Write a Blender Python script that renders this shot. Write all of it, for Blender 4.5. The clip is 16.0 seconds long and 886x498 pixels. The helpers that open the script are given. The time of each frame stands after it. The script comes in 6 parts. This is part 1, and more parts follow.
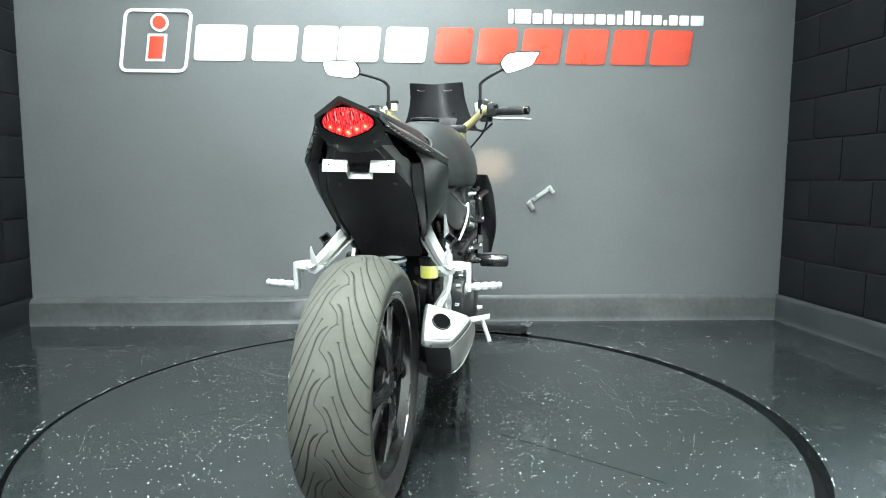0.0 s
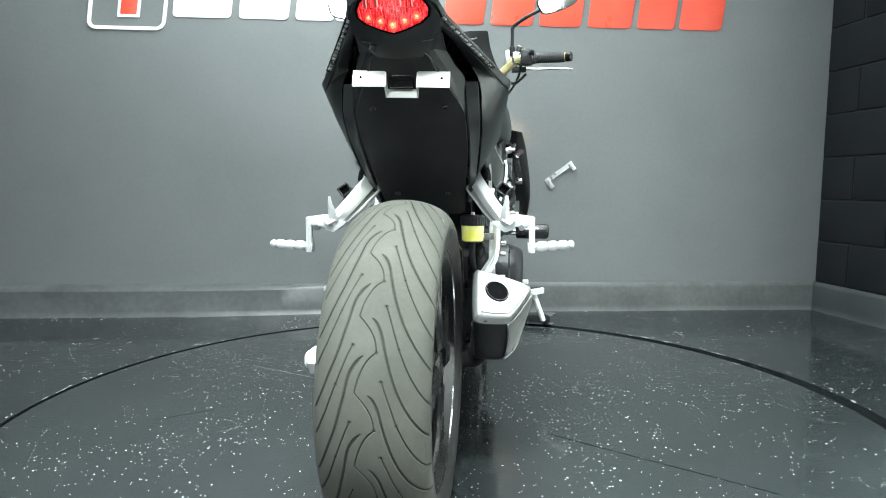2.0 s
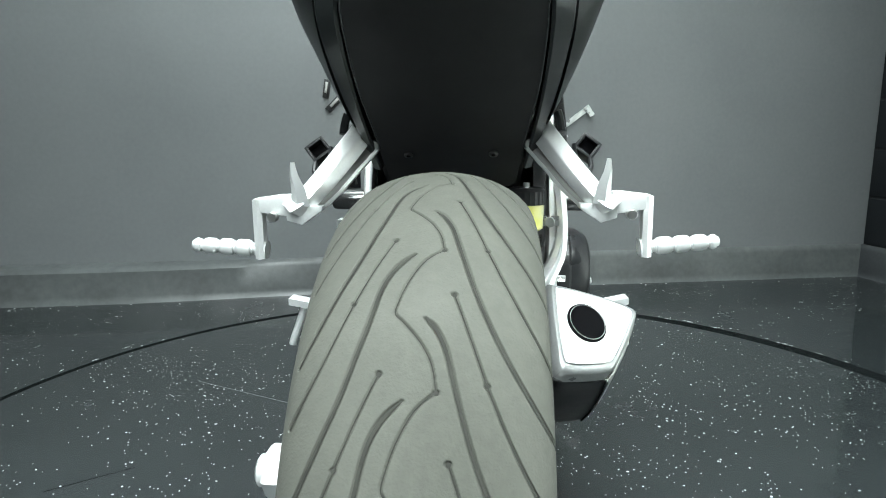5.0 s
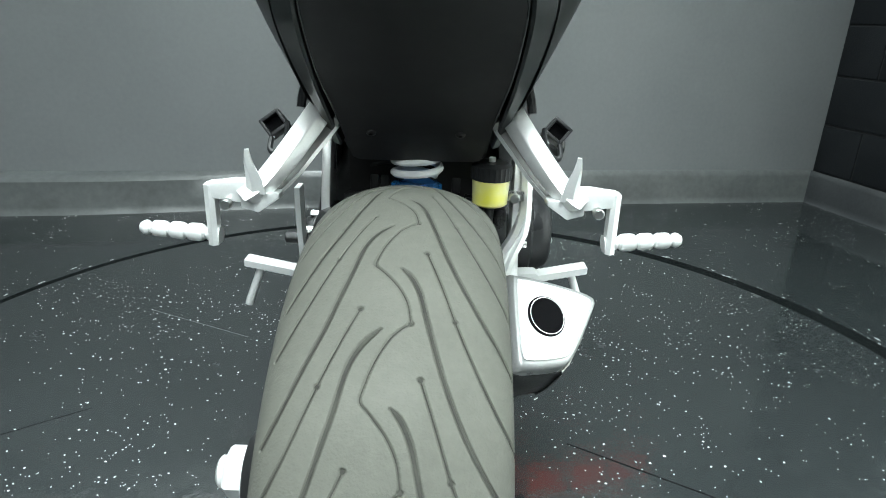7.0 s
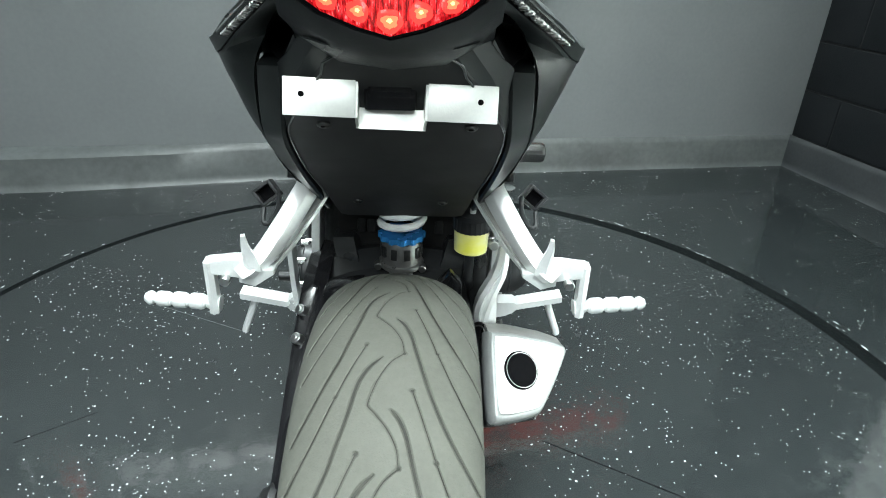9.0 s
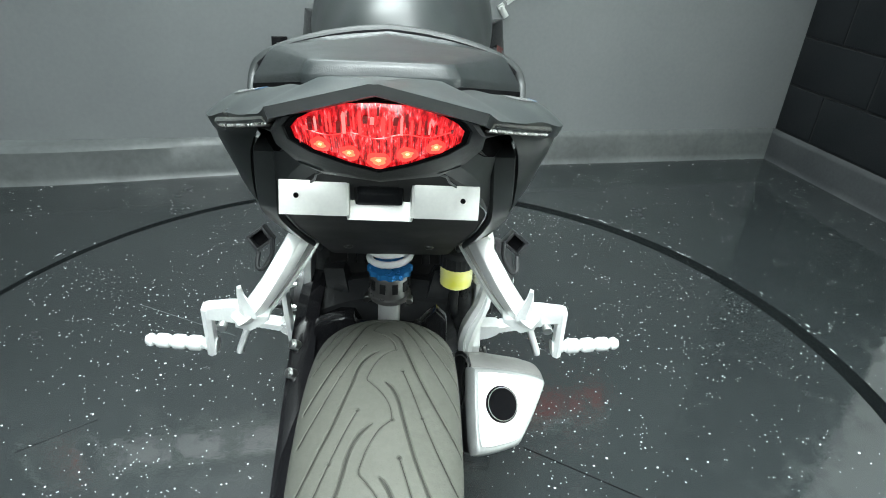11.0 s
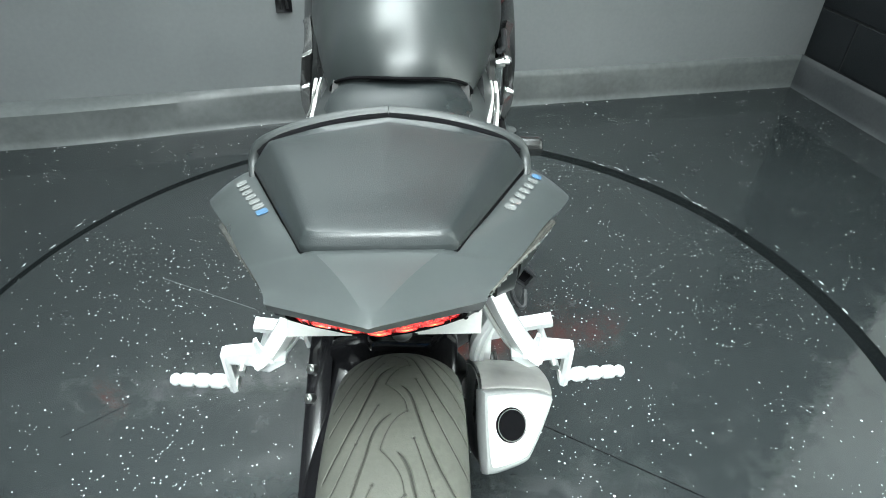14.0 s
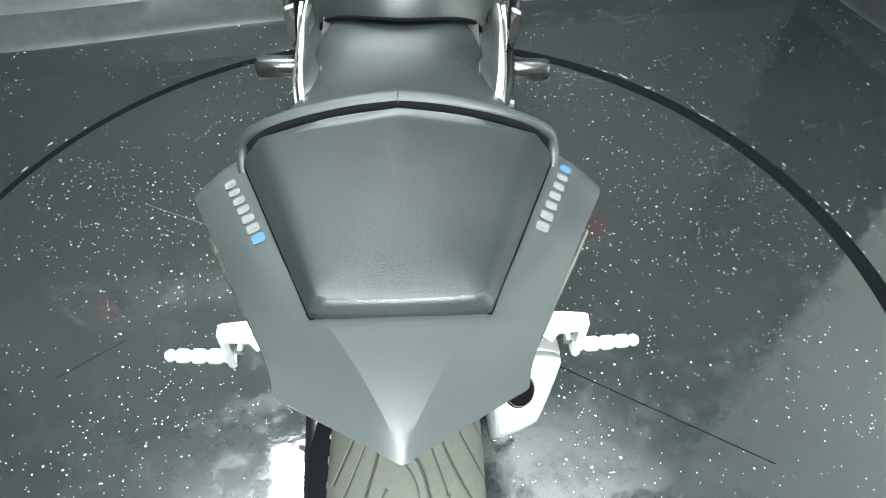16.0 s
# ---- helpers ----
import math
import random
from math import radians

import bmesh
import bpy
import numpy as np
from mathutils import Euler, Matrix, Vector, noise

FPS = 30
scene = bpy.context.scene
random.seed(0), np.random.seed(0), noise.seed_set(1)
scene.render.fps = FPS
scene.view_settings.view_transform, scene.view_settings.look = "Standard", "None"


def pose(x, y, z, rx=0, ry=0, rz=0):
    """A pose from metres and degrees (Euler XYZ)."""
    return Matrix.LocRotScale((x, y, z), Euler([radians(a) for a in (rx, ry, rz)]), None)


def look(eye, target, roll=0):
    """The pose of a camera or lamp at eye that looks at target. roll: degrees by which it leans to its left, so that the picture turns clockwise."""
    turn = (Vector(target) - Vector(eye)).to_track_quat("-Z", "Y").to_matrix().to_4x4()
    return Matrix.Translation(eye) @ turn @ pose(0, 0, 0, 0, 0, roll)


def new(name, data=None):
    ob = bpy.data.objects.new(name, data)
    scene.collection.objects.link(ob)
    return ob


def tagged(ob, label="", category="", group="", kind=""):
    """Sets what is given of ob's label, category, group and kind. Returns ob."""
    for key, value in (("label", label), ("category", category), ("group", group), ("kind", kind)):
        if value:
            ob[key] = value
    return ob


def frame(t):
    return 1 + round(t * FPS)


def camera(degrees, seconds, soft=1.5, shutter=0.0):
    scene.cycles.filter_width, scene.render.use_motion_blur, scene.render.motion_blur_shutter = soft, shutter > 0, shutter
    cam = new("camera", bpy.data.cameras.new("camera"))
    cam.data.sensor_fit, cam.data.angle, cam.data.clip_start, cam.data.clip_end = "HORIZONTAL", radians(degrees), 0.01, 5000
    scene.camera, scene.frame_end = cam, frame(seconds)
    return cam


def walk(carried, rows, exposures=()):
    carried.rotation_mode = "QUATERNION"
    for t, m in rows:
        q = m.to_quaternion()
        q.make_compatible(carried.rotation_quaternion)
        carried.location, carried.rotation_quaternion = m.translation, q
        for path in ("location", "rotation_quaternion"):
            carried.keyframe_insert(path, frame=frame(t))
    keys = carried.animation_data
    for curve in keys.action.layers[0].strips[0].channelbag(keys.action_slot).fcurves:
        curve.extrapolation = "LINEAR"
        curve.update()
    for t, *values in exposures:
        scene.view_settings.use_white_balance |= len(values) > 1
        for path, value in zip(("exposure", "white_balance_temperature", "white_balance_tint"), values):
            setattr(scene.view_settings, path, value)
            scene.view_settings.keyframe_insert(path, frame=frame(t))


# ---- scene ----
cam = camera(69.8, 16.0, soft=1.0)
PATH = [
    (0, (-0.024, 0.041, 0.823), (0.055, 2.028, 0.611), 0.2),
    (0.5, (-0.074, 0.083, 0.806), (-0.01, 2.07, 0.586), 0.4),
    (1, (-0.108, 0.128, 0.795), (-0.053, 2.116, 0.58), 0.5),
    (1.5, (-0.146, 0.231, 0.743), (-0.088, 2.22, 0.538), 0.3),
    (2, (-0.176, 0.408, 0.666), (-0.028, 2.392, 0.469), 0.4),
    (2.5, (-0.187, 0.511, 0.673), (-0.024, 2.501, 0.551), -0.6),
    (3, (-0.204, 0.611, 0.669), (-0.02, 2.6, 0.585), -0.8),
    (3.5, (-0.246, 0.736, 0.66), (-0.026, 2.721, 0.568), -0.6),
    (4, (-0.265, 0.851, 0.648), (0.024, 2.821, 0.456), -0.3),
    (4.5, (-0.234, 0.954, 0.659), (-0.001, 2.921, 0.381), -0.5),
    (7, (-0.236, 1.054, 0.795), (0.135, 2.894, 0.105), 2.6),
    (7.5, (-0.235, 1.064, 0.85), (0.144, 2.868, 0.073), 2.6),
    (8, (-0.232, 1.072, 0.903), (0.152, 2.836, 0.042), 2.8),
    (8.5, (-0.231, 1.071, 0.95), (0.161, 2.815, 0.053), 2.7),
    (9, (-0.238, 1.067, 0.986), (0.168, 2.809, 0.091), 3.0),
    (9.5, (-0.244, 1.068, 1.021), (0.185, 2.791, 0.1), 3.4),
    (12, (-0.232, 1.082, 1.154), (0.203, 2.74, 0.125), 4.2),
    (12.5, (-0.23, 1.088, 1.186), (0.191, 2.717, 0.105), 4.0),
    (13, (-0.228, 1.108, 1.215), (0.167, 2.699, 0.069), 3.5),
    (13.5, (-0.215, 1.134, 1.235), (0.159, 2.697, 0.044), 3.2),
    (14, (-0.211, 1.172, 1.269), (0.145, 2.704, 0.033), 1.9),
    (14.5, (-0.223, 1.206, 1.28), (0.119, 2.699, -0.005), 0.8),
    (15, (-0.216, 1.232, 1.294), (0.157, 2.657, -0.059), 1.2),
    (15.5, (-0.205, 1.27, 1.307), (0.173, 2.609, -0.13), 2.1),
    (16, (-0.213, 1.309, 1.31), (0.138, 2.584, -0.191), 3.2),
]
walk(cam, [(t, look(eye, target, roll)) for t, eye, target, roll in PATH],
     exposures=((0, 0.10), (2, 0.10), (4, -0.20), (7, -0.35), (9, -0.22), (12.5, -0.16), (14.5, 0.02), (16, 0.10)))

from mathutils.bvhtree import BVHTree

# world, light and exposure
world = bpy.data.worlds.new("world")
scene.world = world
world.use_nodes = True
world.node_tree.nodes["Background"].inputs[0].default_value = (0.75, 0.82, 0.82, 1)
world.node_tree.nodes["Background"].inputs[1].default_value = 0.15


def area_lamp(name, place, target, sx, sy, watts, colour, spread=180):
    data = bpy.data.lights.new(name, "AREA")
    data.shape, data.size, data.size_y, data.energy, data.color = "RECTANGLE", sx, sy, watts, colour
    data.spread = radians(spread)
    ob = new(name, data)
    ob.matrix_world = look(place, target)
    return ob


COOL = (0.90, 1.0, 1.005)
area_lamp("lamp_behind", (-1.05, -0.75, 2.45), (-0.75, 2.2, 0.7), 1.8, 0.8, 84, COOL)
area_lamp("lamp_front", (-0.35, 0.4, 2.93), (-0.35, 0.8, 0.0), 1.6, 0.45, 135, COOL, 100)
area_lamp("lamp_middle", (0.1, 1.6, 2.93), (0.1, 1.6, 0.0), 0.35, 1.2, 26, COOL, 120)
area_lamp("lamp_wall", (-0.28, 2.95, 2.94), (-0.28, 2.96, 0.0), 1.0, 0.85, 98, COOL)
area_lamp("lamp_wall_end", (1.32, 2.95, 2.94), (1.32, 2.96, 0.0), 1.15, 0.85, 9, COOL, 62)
# unseen uplight added to brighten the ceiling near the back wall
area_lamp("fill_wall_top", (-0.60, 2.80, 2.97), (-0.60, 2.81, 4.0), 1.8, 0.85, 85, COOL)
# unseen fill added to brighten the off-white side wall
area_lamp("fill_side", (1.80, 1.0, 2.93), (2.2, 1.0, 1.2), 0.3, 2.2, 260, COOL, 50)
# unseen uplight added to brighten the ceiling nearer the front
area_lamp("fill_front_top", (-0.35, 0.5, 2.97), (-0.35, 0.51, 4.0), 1.6, 0.45, 38, COOL)


# materials
def shader(name, colour, second=None, rough=0.5, metal=0.0, scale=8.0, fine=90.0, vary=0.5, bump=0.0, bump_scale=200.0,
           rough_vary=0.12, coat=0.0, emit=None, strength=0.0, transmission=0.0, ior=1.45, sharp=(0.35, 0.65)):
    """Two tones mixed by a broad and a fine noise, with uneven gloss and a fine relief."""
    m = bpy.data.materials.new(name)
    m.use_nodes = True
    nt = m.node_tree
    nd, ln = nt.nodes, nt.links
    b = nd["Principled BSDF"]
    tc = nd.new("ShaderNodeTexCoord")
    broad, grain = nd.new("ShaderNodeTexNoise"), nd.new("ShaderNodeTexNoise")
    for n, s, d in ((broad, scale, 5.0), (grain, fine, 3.0)):
        n.inputs["Scale"].default_value, n.inputs["Detail"].default_value = s, d
        ln.new(tc.outputs["Object"], n.inputs["Vector"])
    mixn = nd.new("ShaderNodeMix")
    mixn.data_type = "FLOAT"
    mixn.inputs[0].default_value = 0.35
    ln.new(broad.outputs["Fac"], mixn.inputs[2])
    ln.new(grain.outputs["Fac"], mixn.inputs[3])
    rng = nd.new("ShaderNodeMapRange")
    rng.inputs[1].default_value, rng.inputs[2].default_value = sharp
    ln.new(mixn.outputs[0], rng.inputs[0])
    ramp = nd.new("ShaderNodeMix")
    ramp.data_type = "RGBA"
    second = second or tuple(c * (1 - 0.35 * vary) for c in colour)
    ramp.inputs[6].default_value, ramp.inputs[7].default_value = (*colour, 1), (*second, 1)
    ln.new(rng.outputs[0], ramp.inputs[0])
    ln.new(ramp.outputs[2], b.inputs["Base Color"])
    rr = nd.new("ShaderNodeMapRange")
    rr.inputs[3].default_value, rr.inputs[4].default_value = max(0.02, rough - rough_vary), min(1, rough + rough_vary)
    rr.inputs[1].default_value, rr.inputs[2].default_value = 0.3, 0.7
    ln.new(broad.outputs["Fac"], rr.inputs[0])
    ln.new(rr.outputs[0], b.inputs["Roughness"])
    b.inputs["Metallic"].default_value = metal
    b.inputs["Coat Weight"].default_value = coat
    b.inputs["Coat Roughness"].default_value = 0.08
    b.inputs["IOR"].default_value = ior
    b.inputs["Transmission Weight"].default_value = transmission
    if emit:
        b.inputs["Emission Color"].default_value = (*emit, 1)
        b.inputs["Emission Strength"].default_value = strength
    if bump:
        bn, bp = nd.new("ShaderNodeTexNoise"), nd.new("ShaderNodeBump")
        bn.inputs["Scale"].default_value, bn.inputs["Detail"].default_value = bump_scale, 4.0
        bp.inputs["Strength"].default_value, bp.inputs["Distance"].default_value = bump, 0.002
        ln.new(tc.outputs["Object"], bn.inputs["Vector"])
        ln.new(bn.outputs["Fac"], bp.inputs["Height"])
        ln.new(bp.outputs["Normal"], b.inputs["Normal"])
    return m


def floor_shader(name, base, second):
    """Dark glossy floor paint with dusty scuffs and dull patches."""
    m = shader(name, base, second, rough=0.075, scale=2.3, fine=30, rough_vary=0.045, bump=0.13, bump_scale=26)
    nt = m.node_tree
    nd, ln = nt.nodes, nt.links
    b = nd["Principled BSDF"]
    b.inputs["IOR"].default_value = 1.66
    tc = next(n for n in nd if n.type == "TEX_COORD")
    old = b.inputs["Base Color"].links[0].from_socket
    # dull dusty scuffs
    scuff = nd.new("ShaderNodeTexNoise")
    scuff.inputs["Scale"].default_value, scuff.inputs["Detail"].default_value, scuff.inputs["Roughness"].default_value = 4.5, 9, 0.75
    ln.new(tc.outputs["Object"], scuff.inputs["Vector"])
    sr = nd.new("ShaderNodeMapRange")
    sr.inputs[1].default_value, sr.inputs[2].default_value, sr.inputs[4].default_value = 0.60, 0.80, 0.20
    ln.new(scuff.outputs["Fac"], sr.inputs[0])
    dusty = nd.new("ShaderNodeMix")
    dusty.data_type = "RGBA"
    dusty.inputs[7].default_value = (0.16, 0.17, 0.165, 1)
    ln.new(sr.outputs[0], dusty.inputs[0])
    ln.new(old, dusty.inputs[6])
    last = dusty.outputs[2]
    gloss = b.inputs["Roughness"].links[0].from_socket
    # gloss broken up by dull traffic marks
    dull = nd.new("ShaderNodeTexNoise")
    dull.inputs["Scale"].default_value, dull.inputs["Detail"].default_value, dull.inputs["Roughness"].default_value = 11, 8, 0.72
    ln.new(tc.outputs["Object"], dull.inputs["Vector"])
    dr = nd.new("ShaderNodeMapRange")
    dr.inputs[1].default_value, dr.inputs[2].default_value, dr.inputs[4].default_value = 0.47, 0.62, 0.18
    ln.new(dull.outputs["Fac"], dr.inputs[0])
    more = nd.new("ShaderNodeMath")
    more.operation = "ADD"
    ln.new(gloss, more.inputs[0])
    ln.new(dr.outputs[0], more.inputs[1])
    gloss = more.outputs[0]
    ln.new(last, b.inputs["Base Color"])
    ln.new(gloss, b.inputs["Roughness"])
    return m


def plain_metal(name, colour, rough):
    return shader(name, colour, tuple(c * 0.9 for c in colour), rough=rough, metal=1.0, scale=20, rough_vary=0.06, bump=0.04, bump_scale=350)


M_WALL = shader("grey_wall_paint", (0.150, 0.160, 0.162), (0.128, 0.138, 0.140), rough=0.55, scale=1.6, fine=60, bump=0.12, bump_scale=160)
M_CURB = shader("grey_curb_paint", (0.086, 0.094, 0.094), (0.055, 0.060, 0.060), rough=0.42, scale=5, fine=40, bump=0.35, bump_scale=45, vary=1)
M_BLOCK = shader("black_block_paint", (0.0080, 0.0095, 0.0108), (0.0115, 0.0132, 0.0146), rough=0.75, scale=4, fine=120, bump=0.5, bump_scale=140, ior=1.18)
M_MORTAR = shader("black_joint_paint", (0.010, 0.0115, 0.0125), (0.006, 0.007, 0.008), rough=0.75, scale=9, bump=0.3, bump_scale=120)
M_CHIP = shader("pale_paint_chip", (0.64, 0.66, 0.64), (0.38, 0.40, 0.39), rough=0.55, scale=40)
M_BASE = shader("dark_base_paint", (0.022, 0.025, 0.027), (0.036, 0.040, 0.042), rough=0.5, scale=6, bump=0.3, bump_scale=60)
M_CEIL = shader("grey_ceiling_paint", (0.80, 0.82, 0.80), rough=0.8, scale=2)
M_WHITEWALL = shader("off_white_wall_paint", (0.84, 0.85, 0.81), (0.78, 0.79, 0.75), rough=0.6, scale=1.5)
M_GREYWALL = shader("light_grey_wall_paint", (0.38, 0.39, 0.385), (0.33, 0.34, 0.335), rough=0.6, scale=1.5)
M_FLOOR = floor_shader("dark_floor_epoxy", (0.0185, 0.0222, 0.0230), (0.0128, 0.0156, 0.0164))
M_TABLE = floor_shader("turntable_epoxy", (0.0215, 0.0252, 0.0260), (0.0148, 0.0177, 0.0185))
# near-black that paints the darkness of gaps, holes and hollows
M_PIT = shader("dark_gap", (0.004, 0.004, 0.0045), rough=1.0, rough_vary=0.0, ior=1.1)
# undusted groove rubber, its colour also holding the shade of the cuts
M_GROOVE = shader("shaded_groove_rubber", (0.020, 0.020, 0.018), (0.034, 0.035, 0.030), rough=0.9, scale=30, ior=1.2)
M_SIGNW = shader("white_sign_vinyl", (0.86, 0.87, 0.86), rough=0.35, vary=0.08)
M_SIGNR = shader("red_sign_vinyl", (0.72, 0.085, 0.045), (0.64, 0.07, 0.04), rough=0.35, vary=0.1)
M_TREAD = shader("dusty_tyre_rubber", (0.062, 0.064, 0.053), (0.046, 0.048, 0.040), rough=0.85, scale=9, fine=160, bump=0.25, bump_scale=500)
M_SIDE = shader("tyre_side_rubber", (0.014, 0.0145, 0.0145), (0.022, 0.0225, 0.022), rough=0.62, scale=14, bump=0.1, ior=1.3)
M_PLASTIC = shader("black_plastic", (0.014, 0.015, 0.016), (0.020, 0.021, 0.022), rough=0.36, scale=14, bump=0.10, bump_scale=900, ior=1.30)
M_TRAY = shader("matt_black_tray", (0.012, 0.012, 0.013), (0.016, 0.016, 0.017), rough=0.7, scale=10, bump=0.08, bump_scale=900)
M_COWL = shader("matt_black_bodywork", (0.027, 0.0315, 0.0315), (0.033, 0.0375, 0.0375), rough=0.30, scale=6, fine=300, bump=0.03, bump_scale=900, rough_vary=0.05)
# cowl finish copied darker to shade the panels turned from the lamps
M_PANEL = shader("shaded_black_panel", (0.016, 0.0185, 0.0185), (0.020, 0.023, 0.023), rough=0.33, scale=6, fine=300, bump=0.03, bump_scale=900, rough_vary=0.05)
M_SIDEBAR = shader("grey_sidewall_mark", (0.10, 0.10, 0.098), rough=0.7, scale=30)
M_TANK = shader("matt_black_tank", (0.017, 0.0205, 0.0205), (0.022, 0.0255, 0.0255), rough=0.36, scale=6, fine=300, bump=0.03, bump_scale=900, rough_vary=0.05)
M_VINYL = shader("seat_vinyl", (0.0115, 0.0142, 0.0146), (0.0180, 0.0212, 0.0216), rough=0.34, scale=7, fine=240, bump=0.18, bump_scale=900, rough_vary=0.07, ior=1.38)
M_PIPING = shader("grey_piping", (0.019, 0.022, 0.022), rough=0.5, scale=15, bump=0.1)
M_WHEEL = shader("satin_black_wheel", (0.009, 0.0095, 0.0095), (0.012, 0.0125, 0.0125), rough=0.24, rough_vary=0.05, scale=12, ior=1.48)
M_GLOSS = shader("gloss_black", (0.008, 0.008, 0.009), rough=0.14, rough_vary=0.05, scale=12, ior=1.4)
M_ENGINE = shader("dark_engine_metal", (0.055, 0.057, 0.058), (0.03, 0.031, 0.032), rough=0.38, metal=0.7, scale=18, bump=0.12, bump_scale=250)
M_SILVER = shader("cast_aluminium", (0.78, 0.80, 0.79), (0.70, 0.72, 0.715), rough=0.35, metal=0.55, scale=22, fine=260, bump=0.10, bump_scale=500, rough_vary=0.08)
M_PLATE = shader("brushed_aluminium", (0.80, 0.81, 0.77), (0.72, 0.73, 0.70), rough=0.38, metal=0.4, scale=30, fine=300, bump=0.05, bump_scale=600)
M_MUFFLER = shader("satin_muffler_metal", (0.82, 0.83, 0.82), (0.76, 0.77, 0.76), rough=0.36, metal=0.4, scale=14, fine=300, bump=0.04, bump_scale=600)
M_MUFRIM = shader("grey_muffler_rim", (0.33, 0.34, 0.335), (0.28, 0.29, 0.285), rough=0.34, metal=0.5, scale=14, fine=300, bump=0.04, bump_scale=600)
M_MUFSIDE = shader("grey_muffler_shell", (0.36, 0.36, 0.345), (0.30, 0.30, 0.29), rough=0.42, metal=0.55, scale=14, bump=0.05)
M_CHROME = plain_metal("chrome", (0.75, 0.76, 0.76), 0.14)
M_BOLT = plain_metal("bolt_steel", (0.55, 0.56, 0.55), 0.3)
M_DARKBOLT = plain_metal("dark_bolt", (0.12, 0.12, 0.12), 0.4)
M_BLUE = shader("blue_anodised", (0.05, 0.33, 0.78), (0.03, 0.25, 0.66), rough=0.25, metal=0.6, scale=30)
M_SPRING = shader("white_spring_paint", (0.78, 0.80, 0.80), rough=0.3, scale=20)
M_FLUID = shader("yellow_fluid_tank", (0.86, 0.85, 0.55), (0.86, 0.82, 0.10), rough=0.35, scale=16, fine=30)
M_SCREEN = shader("dark_screen", (0.007, 0.007, 0.008), rough=0.32, rough_vary=0.05, scale=12, ior=1.22)
M_CREAM = shader("cream_cup", (0.72, 0.68, 0.52), rough=0.4, scale=20)
M_GOLD = shader("gold_anodised", (0.62, 0.55, 0.28), (0.55, 0.48, 0.24), rough=0.35, metal=0.55, scale=18)
M_GRIP = shader("grip_rubber", (0.030, 0.031, 0.031), rough=0.65, scale=30, bump=0.4, bump_scale=260)
M_MIRROR = plain_metal("mirror_glass", (0.95, 0.96, 0.96), 0.03)
M_LENS = shader("red_lens", (0.36, 0.008, 0.010), (0.22, 0.005, 0.008), rough=0.12, scale=60, coat=0.6, emit=(1.0, 0.02, 0.02), strength=0.45, rough_vary=0.04)
M_COLLAR = shader("grey_collar_metal", (0.26, 0.26, 0.255), (0.16, 0.16, 0.155), rough=0.33, metal=0.75, scale=24, bump=0.05)
M_BOBBIN = shader("dark_polished_bobbin", (0.11, 0.112, 0.112), (0.085, 0.087, 0.087), rough=0.2, metal=0.85, scale=16, rough_vary=0.06)
# dark, pale and bright lens copies paint its shade and glints
M_LENSDARK = shader("dark_red_lens", (0.10, 0.003, 0.004), (0.16, 0.004, 0.006), rough=0.10, scale=80, coat=0.8, emit=(1.0, 0.01, 0.01), strength=0.14, rough_vary=0.04)
M_PINK = shader("pale_lens_glint", (0.75, 0.25, 0.24), rough=0.10, scale=60, coat=0.8, emit=(1.0, 0.25, 0.22), strength=0.9)
M_LENSRIB = shader("bright_red_lens", (0.60, 0.03, 0.03), rough=0.12, scale=60, coat=0.6, emit=(1.0, 0.05, 0.05), strength=1.3, rough_vary=0.04)


def lens_shader(m):
    """Upright streaks of dark, red and pale light painted into the glow of the moulded lens."""
    nt = m.node_tree
    nd, ln = nt.nodes, nt.links
    b = nd["Principled BSDF"]
    tc = next(n for n in nd if n.type == "TEX_COORD")
    mp = nd.new("ShaderNodeMapping")
    mp.inputs["Scale"].default_value = (420, 60, 95)
    ln.new(tc.outputs["Object"], mp.inputs["Vector"])
    streak = nd.new("ShaderNodeTexNoise")
    streak.inputs["Scale"].default_value, streak.inputs["Detail"].default_value, streak.inputs["Roughness"].default_value = 1.0, 4.0, 0.6
    ln.new(mp.outputs["Vector"], streak.inputs["Vector"])
    ramp = nd.new("ShaderNodeValToRGB")
    e = ramp.color_ramp.elements
    e[0].position, e[0].color = 0.36, (0.05, 0.001, 0.002, 1)
    e[1].position, e[1].color = 0.47, (0.55, 0.006, 0.010, 1)
    for pos, col in ((0.58, (1.0, 0.03, 0.04, 1)), (0.66, (1.0, 0.30, 0.30, 1))):
        x = e.new(pos)
        x.color = col
    ln.new(streak.outputs["Fac"], ramp.inputs[0])
    ln.new(ramp.outputs[0], b.inputs["Emission Color"])
    b.inputs["Emission Strength"].default_value = 1.2


lens_shader(M_LENS)
M_HALO = shader("led_halo", (0.8, 0.05, 0.03), rough=0.15, coat=0.6, scale=60, emit=(1.0, 0.035, 0.03), strength=1.9)
M_GLOW = shader("led_glow", (0.9, 0.2, 0.08), rough=0.2, scale=60, emit=(1.0, 0.13, 0.06), strength=2.4)
M_LED = shader("lit_led", (0.9, 0.3, 0.1), rough=0.2, emit=(1.0, 0.36, 0.13), strength=4.6)
M_CLEAR = shader("clear_indicator_lens", (0.10, 0.10, 0.09), (0.04, 0.04, 0.036), rough=0.12, scale=90, metal=0.3, coat=0.6)
M_DECALW = shader("silver_decal", (0.10, 0.105, 0.103), rough=0.45, scale=50)
M_DECALB = shader("blue_decal", (0.035, 0.085, 0.15), rough=0.45, scale=50)
M_HEADLAMP = shader("lit_headlamp", (0.9, 0.85, 0.7), rough=0.2, emit=(1.0, 0.78, 0.5), strength=9.0)
M_BLACK = shader("flat_black_paint", (0.012, 0.012, 0.012), rough=0.7, scale=20)
